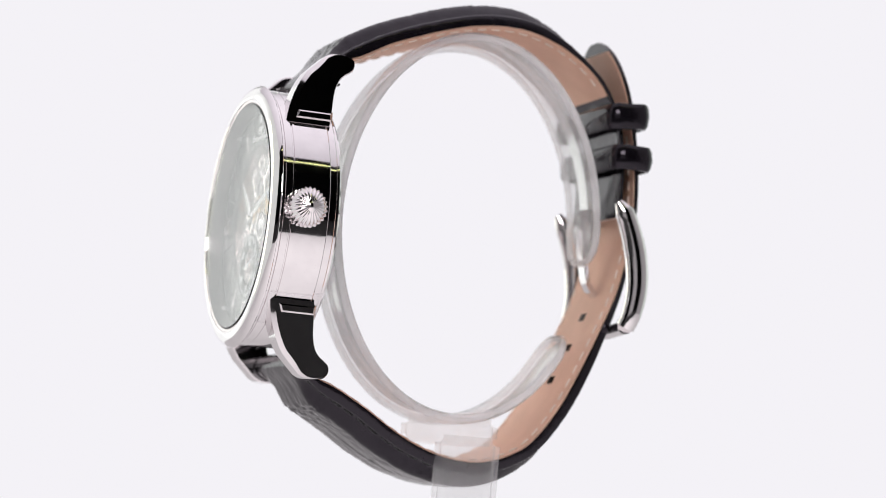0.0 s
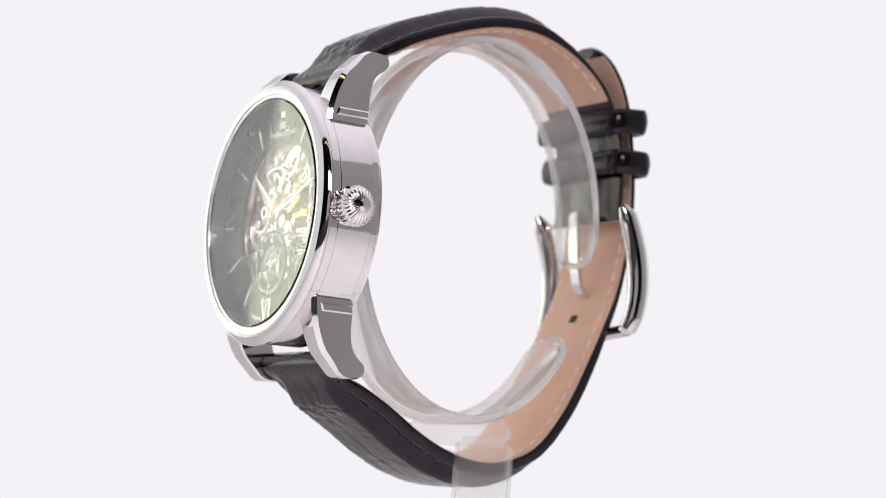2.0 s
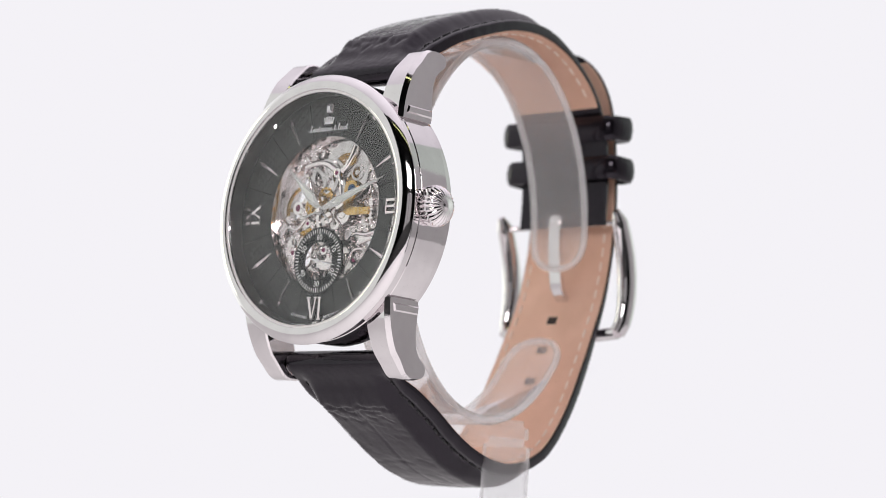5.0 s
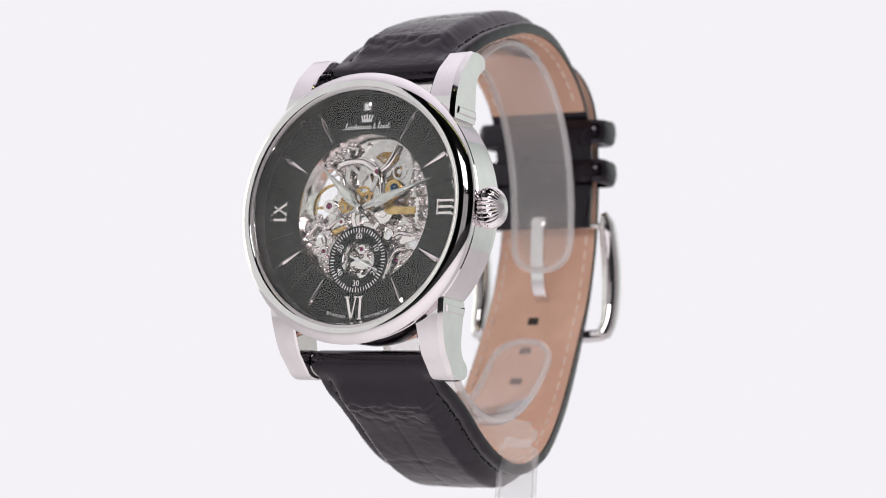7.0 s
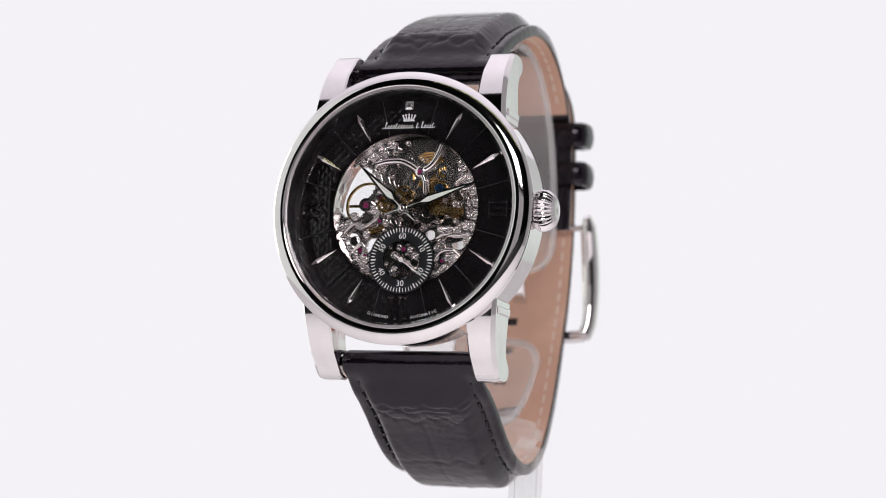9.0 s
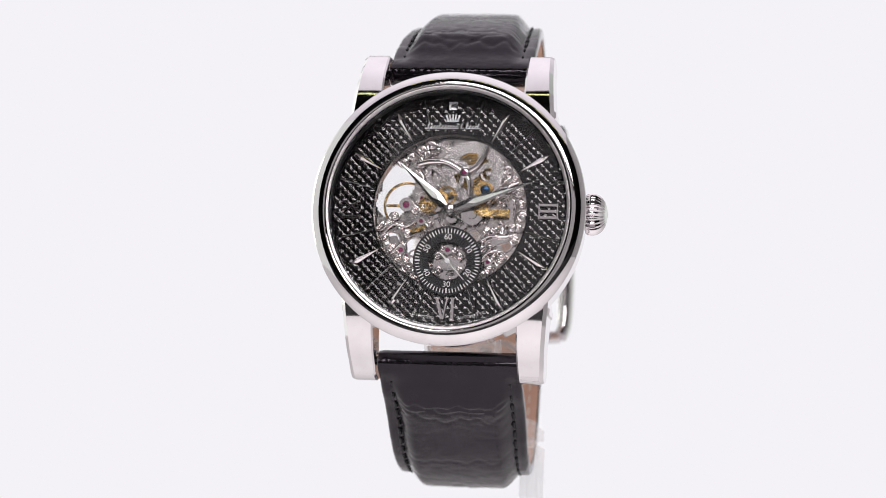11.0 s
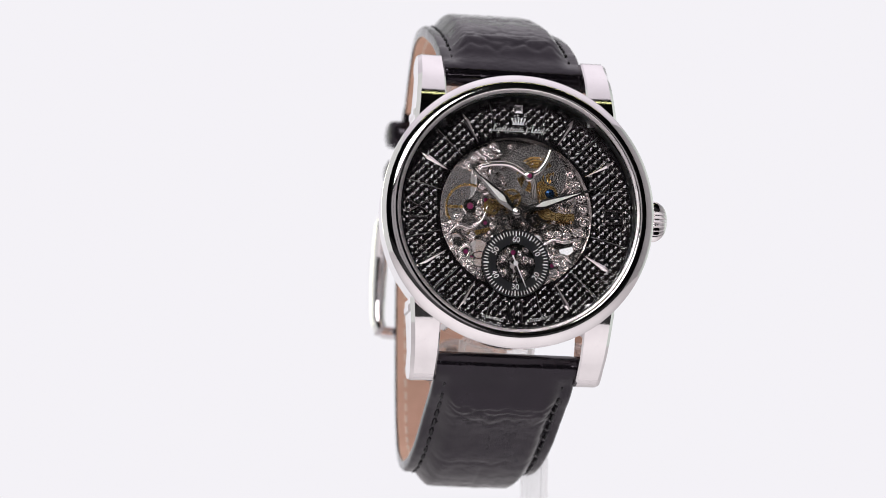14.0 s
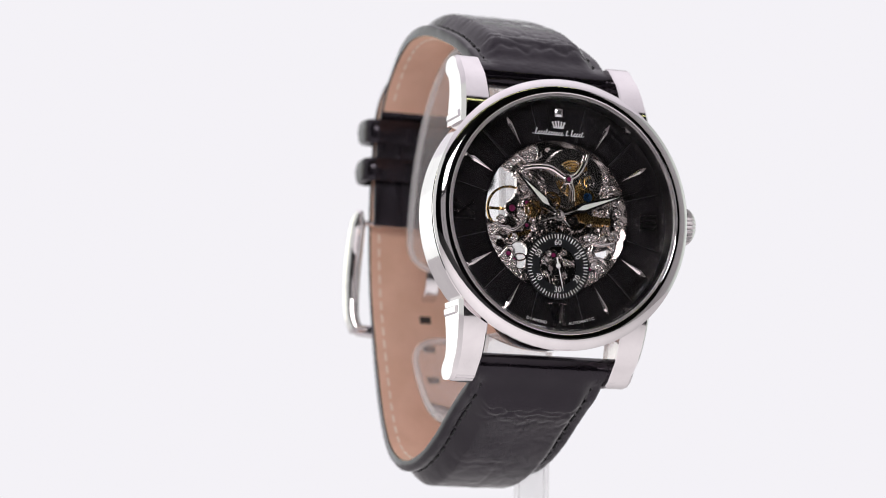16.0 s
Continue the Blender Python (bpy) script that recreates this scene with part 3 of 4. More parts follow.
def build_movement():
    # ring wall between dial and back
    deep_part("movement_ring", lathe([(11.9, 0.36), (17.6, 0.36), (17.6, 6.2), (12.6, 6.2), (12.4, 3.4), (11.9, 3.2)], 96, close=True), MOVE, watch)
    # pierced main plate: a disc of small tiles with the balance well and other windows left open
    wells = [(-8.4, 4.6, 2.7), (-9.4, 1.4, 2.4), (-5.4, -5.4, 1.5), (8.2, -4.6, 1.35), (3.6, -3.6, 0.9), (-9.0, -4.4, 1.3), (1.0, 7.6, 1.2), (7.6, 6.6, 1.0), (-5.2, -7.0, 1.2)]
    bm = bmesh.new()
    s = 0.3
    grid = {}
    for i in range(-42, 43):
        for j in range(-42, 43):
            x, z = i * s, j * s
            if math.hypot(x, z) > 12.4 or any(math.hypot(x - a, z - c) < r for a, c, r in wells):
                continue
            q = [(i, j), (i + 1, j), (i + 1, j + 1), (i, j + 1)]
            for k in q:
                if k not in grid:
                    h = 2.2 + 0.03 * noise.noise(Vector((k[0] * 0.22, k[1] * 0.22, 0)))
                    grid[k] = bm.verts.new(((k[0] - 0.5) * s, h, (k[1] - 0.5) * s))
            bm.faces.new([grid[k] for k in q])
    made = bmesh.ops.extrude_face_region(bm, geom=bm.faces[:])
    bmesh.ops.translate(bm, vec=(0, 0.9, 0), verts=[v for v in made["geom"] if isinstance(v, bmesh.types.BMVert)])
    plate = deep_part("main_plate", bm, MOVE, watch, "pierced engraved rhodium main plate")
    for a, c, r in wells[2:]:
        deep_part("well_rim", tube([(a + r * math.cos(k * 0.2618), 2.1, c + r * math.sin(k * 0.2618)) for k in range(24)], 0.16, 6, True), MOVE_BRIGHT, plate)
    # scrolls along the edge and over the bridges
    rnd = random.Random(7)
    def scrolls(name, cells, y, width):
        bm = None
        for cx, cz, r, a0, hand in cells:
            bm = spiral(cx, cz, r, 1.35, a0, y, width, bm, hand)
            dome(cx, cz, r * 0.42, y - 0.2, y + 0.4, 14, bm)
        return deep_part(name, bm, MOVE_BRIGHT, plate, smooth=70)
    edge_cells = []
    for hr in (1.75, 2.08, 2.42, 2.78, 3.12, 3.45, 3.8, 4.5, 4.8, 5.1, 6.9, 7.2, 7.55, 7.9, 8.25, 8.6, 10.5, 10.8, 11.1, 11.4):
        x, z = clock(hr, 10.75 + 0.3 * (rnd.random() - 0.5))
        edge_cells.append((x, z, 0.72 + 0.2 * rnd.random(), rnd.random() * 6.28, rnd.choice((-1, 1))))
    scrolls("scroll_border", edge_cells, 1.5, 0.27)
    inner = []
    for x, z in ((-5.6, 0.2), (-4.4, 0.4), (-3.3, -1.9), (-8.6, -0.9), (-7.6, -2.4), (-9.6, -2.0), (-4.9, 4.1), (-5.0, 7.2), (-6.4, 8.3), (-4.0, 8.9), (-3.6, 6.2), (-6.6, -3.6), (-6.6, -7.6),
                 (5.4, -2.9), (6.8, -2.7), (8.0, -2.8), (9.4, -2.4), (5.0, -5.6), (6.6, -7.0), (6.0, -8.8), (7.9, -7.2), (9.2, 1.6), (9.4, 3.4), (8.6, 5.0), (-8.2, -6.3), (4.9, -7.2)):
        inner.append((x, z, 0.5 + 0.22 * rnd.random(), rnd.random() * 6.28, rnd.choice((-1, 1))))
    scrolls("scroll_engraving", inner, 1.35, 0.23)
    scrolls("seconds_scrolls", [(-1.7, -6.9, 0.6, 0.4, 1), (1.7, -7.0, 0.6, 2.4, -1), (-1.5, -9.0, 0.55, 4.0, -1), (1.5, -9.0, 0.55, 5.0, 1), (0.9, -6.0, 0.45, 1.0, 1), (-1.0, -5.7, 0.45, 2.0, -1)], 0.95, 0.17)
    bm = None
    for k in range(130):
        r, a = 10.8 * math.sqrt(rnd.random()), rnd.random() * 6.28
        x, z = r * math.cos(a), r * math.sin(a)
        if any(math.hypot(x - p, z - q) < w + 0.4 for p, q, w in wells):
            continue
        bm = dome(x, z, 0.3 + 0.3 * rnd.random(), 1.45, 2.25, 14, bm)
    deep_part("bead_work", bm, MOVE_BRIGHT, plate, smooth=70)
    # leaf ribs that join the scrolls
    bm = None
    for rib in ([(-10.2, 1.3, -3.4), (-8.6, 1.1, -2.0), (-6.8, 1.2, -2.4), (-5.0, 1.2, -1.0), (-4.2, 1.3, 1.2)], [(-9.0, 1.4, -6.6), (-7.4, 1.2, -5.0), (-6.6, 1.2, -5.8), (-7.2, 1.3, -7.2)],
                [(4.6, 1.3, -4.4), (6.2, 1.1, -3.6), (8.0, 1.1, -3.8), (10.0, 1.3, -3.4)], [(4.2, 1.3, -8.4), (5.6, 1.1, -6.4), (7.6, 1.1, -6.0), (8.8, 1.3, -7.0)],
                [(-6.2, 1.2, 9.4), (-4.6, 1.0, 7.9), (-5.6, 1.0, 6.4), (-4.2, 1.1, 5.2)], [(10.2, 1.3, 4.6), (8.8, 1.1, 3.9), (9.2, 1.1, 2.4), (8.7, 1.2, 0.6)],
                [(-6.4, 1.2, 5.6), (-4.8, 1.0, 5.9), (-4.0, 1.0, 3.4), (-4.9, 1.1, 2.8)]):
        bm = tube(smooth_path(rib, 22)[0], lambda t: 0.3 - 0.16 * abs(t - 0.5), 8, bm=bm)
    deep_part("leaf_ribs", bm, MOVE_BRIGHT, plate, smooth=70)
    # barrel and ratchet wheels behind the upper bridge
    deep_part("barrel_wheel", gear(3.1, 6.2, 4.8, 72, 1.25, 1.75, 3, 1.9, 1.1), BRUSHED, watch, "large toothed barrel wheel")
    deep_part("mainspring", spiral(3.1, 6.2, 2.95, 6, 0, 1.6, 0.15, None), GOLD, watch)
    deep_part("ratchet_wheel", gear(-1.0, 5.4, 3.0, 46, 0.95, 1.35, 3, 0.75, 0.8), BRUSHED, watch, "brushed ratchet wheel")
    deep_part("center_wheel", gear(0.2, -0.9, 2.7, 48, 1.0, 1.25, 0, 0.6, 0.9), MOVE_BRIGHT, watch, "bright toothed centre wheel")
    deep_part("minute_wheel", gear(3.3, -0.4, 1.7, 34, 0.75, 1.0, 0, 0.9, 0.7), MOVE_BRIGHT, watch)
    deep_part("crown_wheel", gear(-0.6, 2.4, 1.5, 26, 0.8, 1.1, 3, 0.34, 0.4), GOLD, watch)
    deep_part("third_wheel", gear(1.6, 6.6, 2.5, 40, 2.02, 2.15, 4, 0.5, 0.6), GOLD, watch, "gilt toothed wheel")
    deep_part("small_wheel", gear(5.6, 5.9, 1.3, 26, 1.1, 1.2, 0, 0.35, 0.4), BRUSHED, watch)
    deep_part("fourth_wheel", gear(0.2, -7.9, 2.6, 40, 1.6, 1.8, 5, 0.7, 0.9), MOVE_BRIGHT, watch)
    deep_part("setting_wheel", gear(-3.6, 1.0, 1.3, 22, 0.9, 1.2, 3, 0.34, 0.35), GOLD, watch)
    # slim curved bridge over the barrel
    arm = smooth_path([(-5.2, 0.75, 7.2), (-3.4, 0.7, 7.6), (-0.8, 0.65, 7.5), (2.0, 0.6, 5.9)], 26)[0]
    bridge = deep_part("barrel_bridge", tube(arm, 0.42, 8, flat=0.6), MOVE_BRIGHT, watch, "slim curved steel bridge", smooth=60)
    arm = smooth_path([(2.0, 0.6, 5.9), (3.6, 0.6, 6.9), (4.7, 0.65, 8.6), (5.2, 0.7, 10.0)], 22)[0]
    deep_part("bridge_arm", tube(arm, 0.42, 8, flat=0.6), MOVE_BRIGHT, bridge, smooth=60)
    arm = smooth_path([(2.0, 0.6, 5.9), (2.7, 0.6, 4.6), (2.9, 0.65, 2.6)], 14)[0]
    deep_part("bridge_arm", tube(arm, 0.36, 8, flat=0.6), MOVE_BRIGHT, bridge, smooth=60)
    deep_part("bridge_hub", stud(2.0, 5.9, 0.85, 0.3, 1.0, 20), MOVE_BRIGHT, bridge)
    deep_part("bridge_jewel", stud(2.0, 5.9, 0.4, 0.22, 0.5, 14), RUBY, bridge)
    # gilt setting lever with its square foot
    lever = []
    for k in range(17):
        a = radians(-30 + k * 15)
        lever.append((5.0 + 1.45 * math.cos(a), 3.2 + 1.45 * math.sin(a)))
    outline = [(5.9, 0.35), (9.1, 0.35), (9.1, -0.75), (4.6, -0.75), (3.7, -0.3), (3.4, 0.6), (3.7, 1.6)] + lever[::-1] + [(6.2, 2.4), (5.3, 1.7), (5.0, 0.9)]
    lv = deep_part("setting_lever", prism(outline, 0.55, 0.95, bevel=0.08), GOLD, watch, "gilt setting lever")
    deep_part("lever_screw", stud(5.2, 3.3, 0.75, 0.35, 0.7, 20), BLUED, lv, "blued screw")
    # balance in its well
    for x, z, r in ((-6.9, 1.0, 0.85), (-4.5, 2.0, 0.5), (-4.5, -1.5, 0.5), (-0.2, -5.9, 0.6), (-7.4, -6.0, 0.6), (3.2, -0.4, 0.3), (5.9, -7.6, 0.55), (-6.5, -6.9, 0.45)):
        seat = deep_part("jewel_setting", disc_ring(x, z, r * 0.62, r * 1.25, 0.9 if abs(x) < 1 else 1.3, 2.1, 24), MOVE_BRIGHT, watch)
        deep_part("jewel", stud(x, z, r * 0.66, 1.05 if abs(x) < 1 else 1.45, 2.1, 16), RUBY, seat)
    for x, z, r in ((8.6, 3.0, 0.5), (9.3, -0.9, 0.45), (-9.9, -2.2, 0.5), (7.0, -9.0, 0.5), (-5.6, -9.2, 0.45), (4.8, -4.6, 0.45), (-2.4, 9.6, 0.5), (6.6, 9.0, 0.45), (-3.2, -3.6, 0.4)):
        bm = stud(x, z, r, 1.45, 2.0, 18)
        screw = deep_part("screw", bm, MOVE_BRIGHT, watch)
        deep_part("screw_slot", box(x - r * 0.8, x + r * 0.8, 1.44, 1.5, z - 0.06, z + 0.06), EDGE, screw)
    # steel stem pieces at three o'clock and pallet blocks
    deep_part("stem_block", box(9.0, 9.5, 0.8, 1.9, -1.9, 1.9, 0.1), MOVE_BRIGHT, watch)
    for z in (-1.4, -0.7, 0.0, 0.7, 1.4):
        deep_part("stem_rib", box(8.8, 9.8, 0.7, 1.0, z - 0.14, z + 0.14, 0.05), MOVE_BRIGHT, watch)
    deep_part("click_block", prism([(5.9, -5.4), (9.9, -4.2), (9.7, -3.4), (6.6, -3.6)], 1.5, 2.1, bevel=0.12), MOVE_BRIGHT, watch)
    deep_part("lower_bridge", prism([(-9.8, -4.0), (-8.3, -6.6), (-7.2, -6.0), (-8.2, -3.7)], 1.7, 2.2, bevel=0.15), MOVE_BRIGHT, watch)
    deep_part("regulator", prism([(-7.0, -3.0), (-3.9, -2.1), (-3.8, -2.7), (-6.6, -3.6)], 1.5, 1.8, bevel=0.08), GOLD, watch)
    deep_part("sub_bridge", prism([(-2.2, -8.9), (2.2, -8.9), (2.4, -8.0), (0.8, -7.4), (-0.8, -7.4), (-2.4, -8.0)], 1.0, 1.6, bevel=0.15), MOVE_BRIGHT, watch)


# small seconds ring
SUB = (0.0, -7.75)


def build_subdial():
    cx, cz = SUB
    ring = deep_part("seconds_ring", disc_ring(cx, cz, 3.0, 5.15, -0.34, -0.05, 96), SUB_DIAL, watch, "black small seconds ring with white figures")
    for r in (2.98, 5.16):
        deep_part("ring_edge", tube([(cx + r * math.cos(k * 2 * math.pi / 72), -0.2, cz + r * math.sin(k * 2 * math.pi / 72)) for k in range(72)], 0.09, 6, True), BLACK_DIAL, ring)
    for k in range(60):
        a = k * math.pi / 30
        r0, w = (4.14, 0.1) if k % 5 == 0 else (4.3, 0.065)
        d, s = Vector((math.sin(a), 0, math.cos(a))), Vector((math.cos(a), 0, -math.sin(a)))
        q = [d * r0 - s * w, d * r0 + s * w, d * 4.92 + s * w, d * 4.92 - s * w]
        deep_part("tick", prism([(cx + v.x, cz + v.z) for v in q], -0.37, -0.35), PRINT, ring)
    for k, word in ((0, "60"), (10, "10"), (20, "20"), (30, "30"), (40, "40"), (50, "50")):
        a = k * 6
        x, z = cx + 3.6 * math.sin(radians(a)), cz + 3.6 * math.cos(radians(a))
        deep_part("figure", lettering(word, 1.22, x, z, -0.37, a if a in (0, 60, 300) else a - 180), PRINT, ring, word)


def dauphine(length, width, tail, y, angle, bm=None):
    b2 = bmesh.new()
    w = width / 2
    shape = [(0, length), (w, length * 0.27), (0.25, 0.0), (0.12, -tail), (-0.12, -tail), (-0.25, 0.0), (-w, length * 0.27)]
    ridge = [b2.verts.new((0, y - 0.05, length * 0.98)), b2.verts.new((0, y - 0.07, length * 0.27)), b2.verts.new((0, y - 0.05, -tail * 0.98))]
    rim = [b2.verts.new((x, y, z)) for x, z in shape]
    low = [b2.verts.new((x, y + 0.1, z)) for x, z in shape]
    t, m, k = ridge
    for f in ((rim[0], rim[1], m, t), (rim[1], rim[2], m), (rim[2], rim[3], k, m), (rim[3], rim[4], k), (rim[4], rim[5], m, k), (rim[5], rim[6], m), (rim[6], rim[0], t, m)):
        b2.faces.new(f)
    for i in range(7):
        b2.faces.new((rim[i], low[i], low[(i + 1) % 7], rim[(i + 1) % 7]))
    b2.faces.new(low)
    b2.transform(Matrix.Rotation(radians(angle), 4, "Y"))
    return merge(bm, b2)


def build_hands():
    for name, length, width, tail, y, ang in (("hour_hand", 10.6, 1.7, 2.6, -0.62, 312.5), ("minute_hand", 14.4, 1.55, 3.2, -0.92, 70.8)):
        hand = deep_part(name, dauphine(length, width, tail, y, ang), HAND, watch, "polished dauphine " + name.replace("_", " "), smooth=5)
        a = width * 0.26
        bm = prism([(0, length * 0.72), (a, length * 0.3), (0, length * 0.2), (-a, length * 0.3)], y - 0.085, y - 0.04)
        bm.transform(Matrix.Rotation(radians(ang), 4, "Y"))
        deep_part("lume_inlay", bm, LUME, hand)
        deep_part("hand_hub", stud(0, 0, 0.8, y - 0.1, y + 0.1, 24), HAND, hand)
    deep_part("hand_cap", stud(0, 0, 0.42, -1.24, -0.9, 18), MOVE_BRIGHT, watch)


def build_second_hand():
    """Its own space: metres, turning about y."""
    bm = tube([(0, 0, -1.3), (0, 0, 3.9)], lambda t: 0.13 - 0.08 * t, 6)
    stud(0, 0, 0.38, -0.1, 0.12, 16, bm)
    hand = deep_part("second_hand", bm, PRINT, watch, "thin white seconds hand", m=MM)
    return hand


def build_balance():
    bm = disc_ring(0, 0, 3.32, 3.65, -0.2, 0.25, 64)
    box(-3.2, 3.2, -0.08, 0.12, -0.22, 0.22, 0.05, bm=bm)
    disc_ring(0, 0, 0.0, 0.7, -0.3, 0.2, 20, bm)
    for k in range(12):
        a = k * math.pi / 6
        stud(3.4 * math.cos(a), 3.4 * math.sin(a), 0.16, -0.3, 0.0, 8, bm)
    return deep_part("balance_wheel", bm, GOLD, watch, "gilt balance wheel", m=MM)


# ---------------------------------------------------------------- strap
UPPER = [(0, 10.2, 20.9), (0, 8.4, 20.7), (0, 7.0, 21.5), (0, 6.6, 22.9), (0, 7.6, 24.2), (0, 10.0, 25.0), (0, 13.5, 26.3), (0, 18.9, 29.1), (0, 28.1, 32.4), (0, 34.8, 33.9), (0, 41.6, 34.0), (0, 48.0, 32.2), (0, 53.6, 28.8),
         (0, 57.3, 24.6), (0, 59.6, 18.8), (0, 60.4, 12.0), (0, 60.4, 5.0)]
LOWER = [(0, 10.2, -20.9), (0, 8.4, -20.7), (0, 7.0, -21.5), (0, 6.6, -22.9), (0, 7.6, -24.2), (0, 10.2, -25.1), (0, 14.0, -26.6), (0, 18.9, -29.3), (0, 23.8, -32.4), (0, 28.7, -34.8), (0, 33.5, -36.2), (0, 38.3, -36.6), (0, 43.1, -35.6),
         (0, 47.7, -33.0), (0, 52.2, -27.3), (0, 55.7, -20.6), (0, 58.7, -13.9), (0, 61.3, -7.2), (0, 62.8, 0.0), (0, 63.2, 6.0), (0, 63.0, 12.0), (0, 62.2, 18.0), (0, 61.0, 24.0), (0, 59.3, 30.0), (0, 57.8, 35.0)]


# the loop of the strap rises a little towards the back
RISE = 0.027
UPPER = [(x, y, z + RISE * max(0.0, y - 8)) for x, y, z in UPPER]
LOWER = [(x, y, z + RISE * max(0.0, y - 8)) for x, y, z in LOWER]


SHIFT = Matrix.Translation((-0.8, 0, 1.4))


def strap_frames(points, n):
    path, length = smooth_path(points, n)
    out = []
    for i, p in enumerate(path):
        t = (path[min(n - 1, i + 1)] - path[max(0, i - 1)]).normalized()
        nrm = Vector((0, -t.z, t.y)) * (1 if points[0][2] > 0 else -1)
        s = length * i / (n - 1)
        out.append((p + Vector((-1.05 * step(s, 10, 48), 0, 0)), nrm, s))
    return out, length


def strap_width(s, length, w0, w1, tip):
    w = w0 + (w1 - w0) * step(s, length * 0.15, length * 0.8)
    if tip and length - s < tip:
        w *= math.sqrt(max(0.02, 1 - ((tip - (length - s)) / tip) ** 2.6))
    return w


def build_strap(name, points, w0, w1, pad_run, thick, lining_to, tip, seed, label, creases, swell, holes=()):
    n, nu = 380, 81
    wrinkle = 1.0 if name == "upper_strap" else 0.65
    frames, length = strap_frames(points, n)
    pierced = [min((f for f in frames if f[0].y > 40), key=lambda f: abs(f[0].z - z))[2] for z in holes]

    def open_at(i):
        return any(abs((frames[i][2] + frames[i + 1][2]) / 2 - s) < 0.8 for s in pierced)
    bm = bmesh.new()
    rows = []
    for p, nrm, s in frames:
        w = strap_width(s, length, w0, w1, tip)
        pad = 2.3 * step(s, 5.6, 12.5) * (1 - 0.85 * step(s, pad_run * 0.6, pad_run))
        nose = 1 - step(s, 4.5, 9.0)
        grain = wrinkle * (0.03 + 0.08 * step(s, 8, 11) * (1 - step(s, 13, 19)))
        row = []
        for k in range(nu):
            u = (k / (nu - 1) * 2 - 1)
            x = u * w / 2
            margin = w / 2 - abs(x)
            rise = pad * step(margin, 2.0, 4.4) ** 0.6 * (1 - 0.12 * u * u)
            h = rise + swell * step(s, 6.0, 13.0) * (1 - 0.6 * step(s, length * 0.5, length * 0.7))
            # scale creases across, and one line along the middle
            for cs, amp, wob in creases:
                d = s - cs - wob * noise.noise(Vector((x * 0.45, cs, seed))) * 2.0
                if abs(d) < 1.3 and margin > 2.2:
                    h -= amp * math.exp(-(d / 0.42) ** 2) * step(margin, 2.2, 3.4)
            mid = 0.9 * noise.noise(Vector((s * 0.12, seed, 3.0)))
            h -= 0.07 * math.exp(-((x - mid) / 0.25) ** 2) * step(s, 9, 14)
            h += 0.06 * noise.noise(Vector((x * 0.5, s * 0.5, seed))) * step(pad, 0.2, 0.6) + grain * noise.noise(Vector((x * 1.3, s * 0.45 + 0.12 * abs(x), seed))) * step(s, 9, 10.5) * step(margin, 2.2, 4.5) + 0.012 * noise.noise(Vector((x * 2.2, s * 2.2, seed)))
            h += (0.05 * noise.noise(Vector((x * 2.2, s * 2.4, seed + 2.0))) + 0.02 * noise.noise(Vector((x * 6.0, s * 6.0, seed)))) * step(s, 2.5, 4.5) * (1 - step(s, 8.0, 10.0))
            # fine curved creases between the scales
            crease = noise.noise(Vector((x * 0.12, s * 0.33, seed + 9.0))) + 0.25 * noise.noise(Vector((x * 0.7, s * 0.8, seed + 4.0)))
            h -= 0.07 * wrinkle * math.exp(-(crease / 0.05) ** 2) * step(s, 9, 12) * step(margin, 2.2, 3.6)
            # stitched groove along the margin
            h -= 0.16 * math.exp(-((margin - 1.7) / 0.28) ** 2) * step(s, 8, 10)
            if margin < 0.5:
                h -= 0.35 * (1 - margin / 0.5) ** 2
            row.append(bm.verts.new(p + nrm * h + Vector((x, 0, 0))))
        t = thick * (1 - 0.4 * nose)
        for x in (w / 2, min(1.1, w / 4), -min(1.1, w / 4), -w / 2):
            row.append(bm.verts.new(p - nrm * t + Vector((x, 0, 0))))
        rows.append(row)
    m = nu + 4
    for i, (r0, r1) in enumerate(zip(rows, rows[1:])):
        gap = open_at(i)
        for k in range(m):
            if gap and (k == nu + 1 or (k < nu - 1 and abs((r0[k].co.x + r0[k + 1].co.x) / 2 - frames[i][0].x) < 1.1)):
                continue
            bm.faces.new((r0[k], r0[(k + 1) % m], r1[(k + 1) % m], r1[k]))
    bm.faces.new(rows[0])
    bm.faces.new(rows[-1][::-1])
    strap = part(name, bm, LEATHER, watch, label, smooth=50)
    # lining on the inner side
    bm = bmesh.new()
    prev = None
    for i, (p, nrm, s) in enumerate(frames):
        if s < 9.0 or s > lining_to * length:
            continue
        w = strap_width(s, length, w0, w1, tip) - 0.5
        ring = [bm.verts.new(p - nrm * d + Vector((x, 0, 0))) for d, x in
                ((thick - 0.2, -w / 2), (thick + 0.2, -w / 2), (thick + 0.35, -w / 2 + 0.5), (thick + 0.35, -min(1.1, w / 4)), (thick + 0.35, min(1.1, w / 4)), (thick + 0.35, w / 2 - 0.5), (thick + 0.2, w / 2), (thick - 0.2, w / 2),
                 (thick - 0.2, min(1.1, w / 4)), (thick - 0.2, -min(1.1, w / 4)))]
        if prev:
            gap = open_at(i - 1)
            for k in range(10):
                if not (gap and k in (3, 8)):
                    bm.faces.new((prev[k], prev[(k + 1) % 10], ring[(k + 1) % 10], ring[k]))
        else:
            bm.faces.new(ring)
        prev = ring
    bm.faces.new(prev[::-1])
    part("lining", bm, LINING, strap, "tan leather lining", smooth=40)
    # stitches, both faces
    fine, length = strap_frames(points, int(length / 0.5))
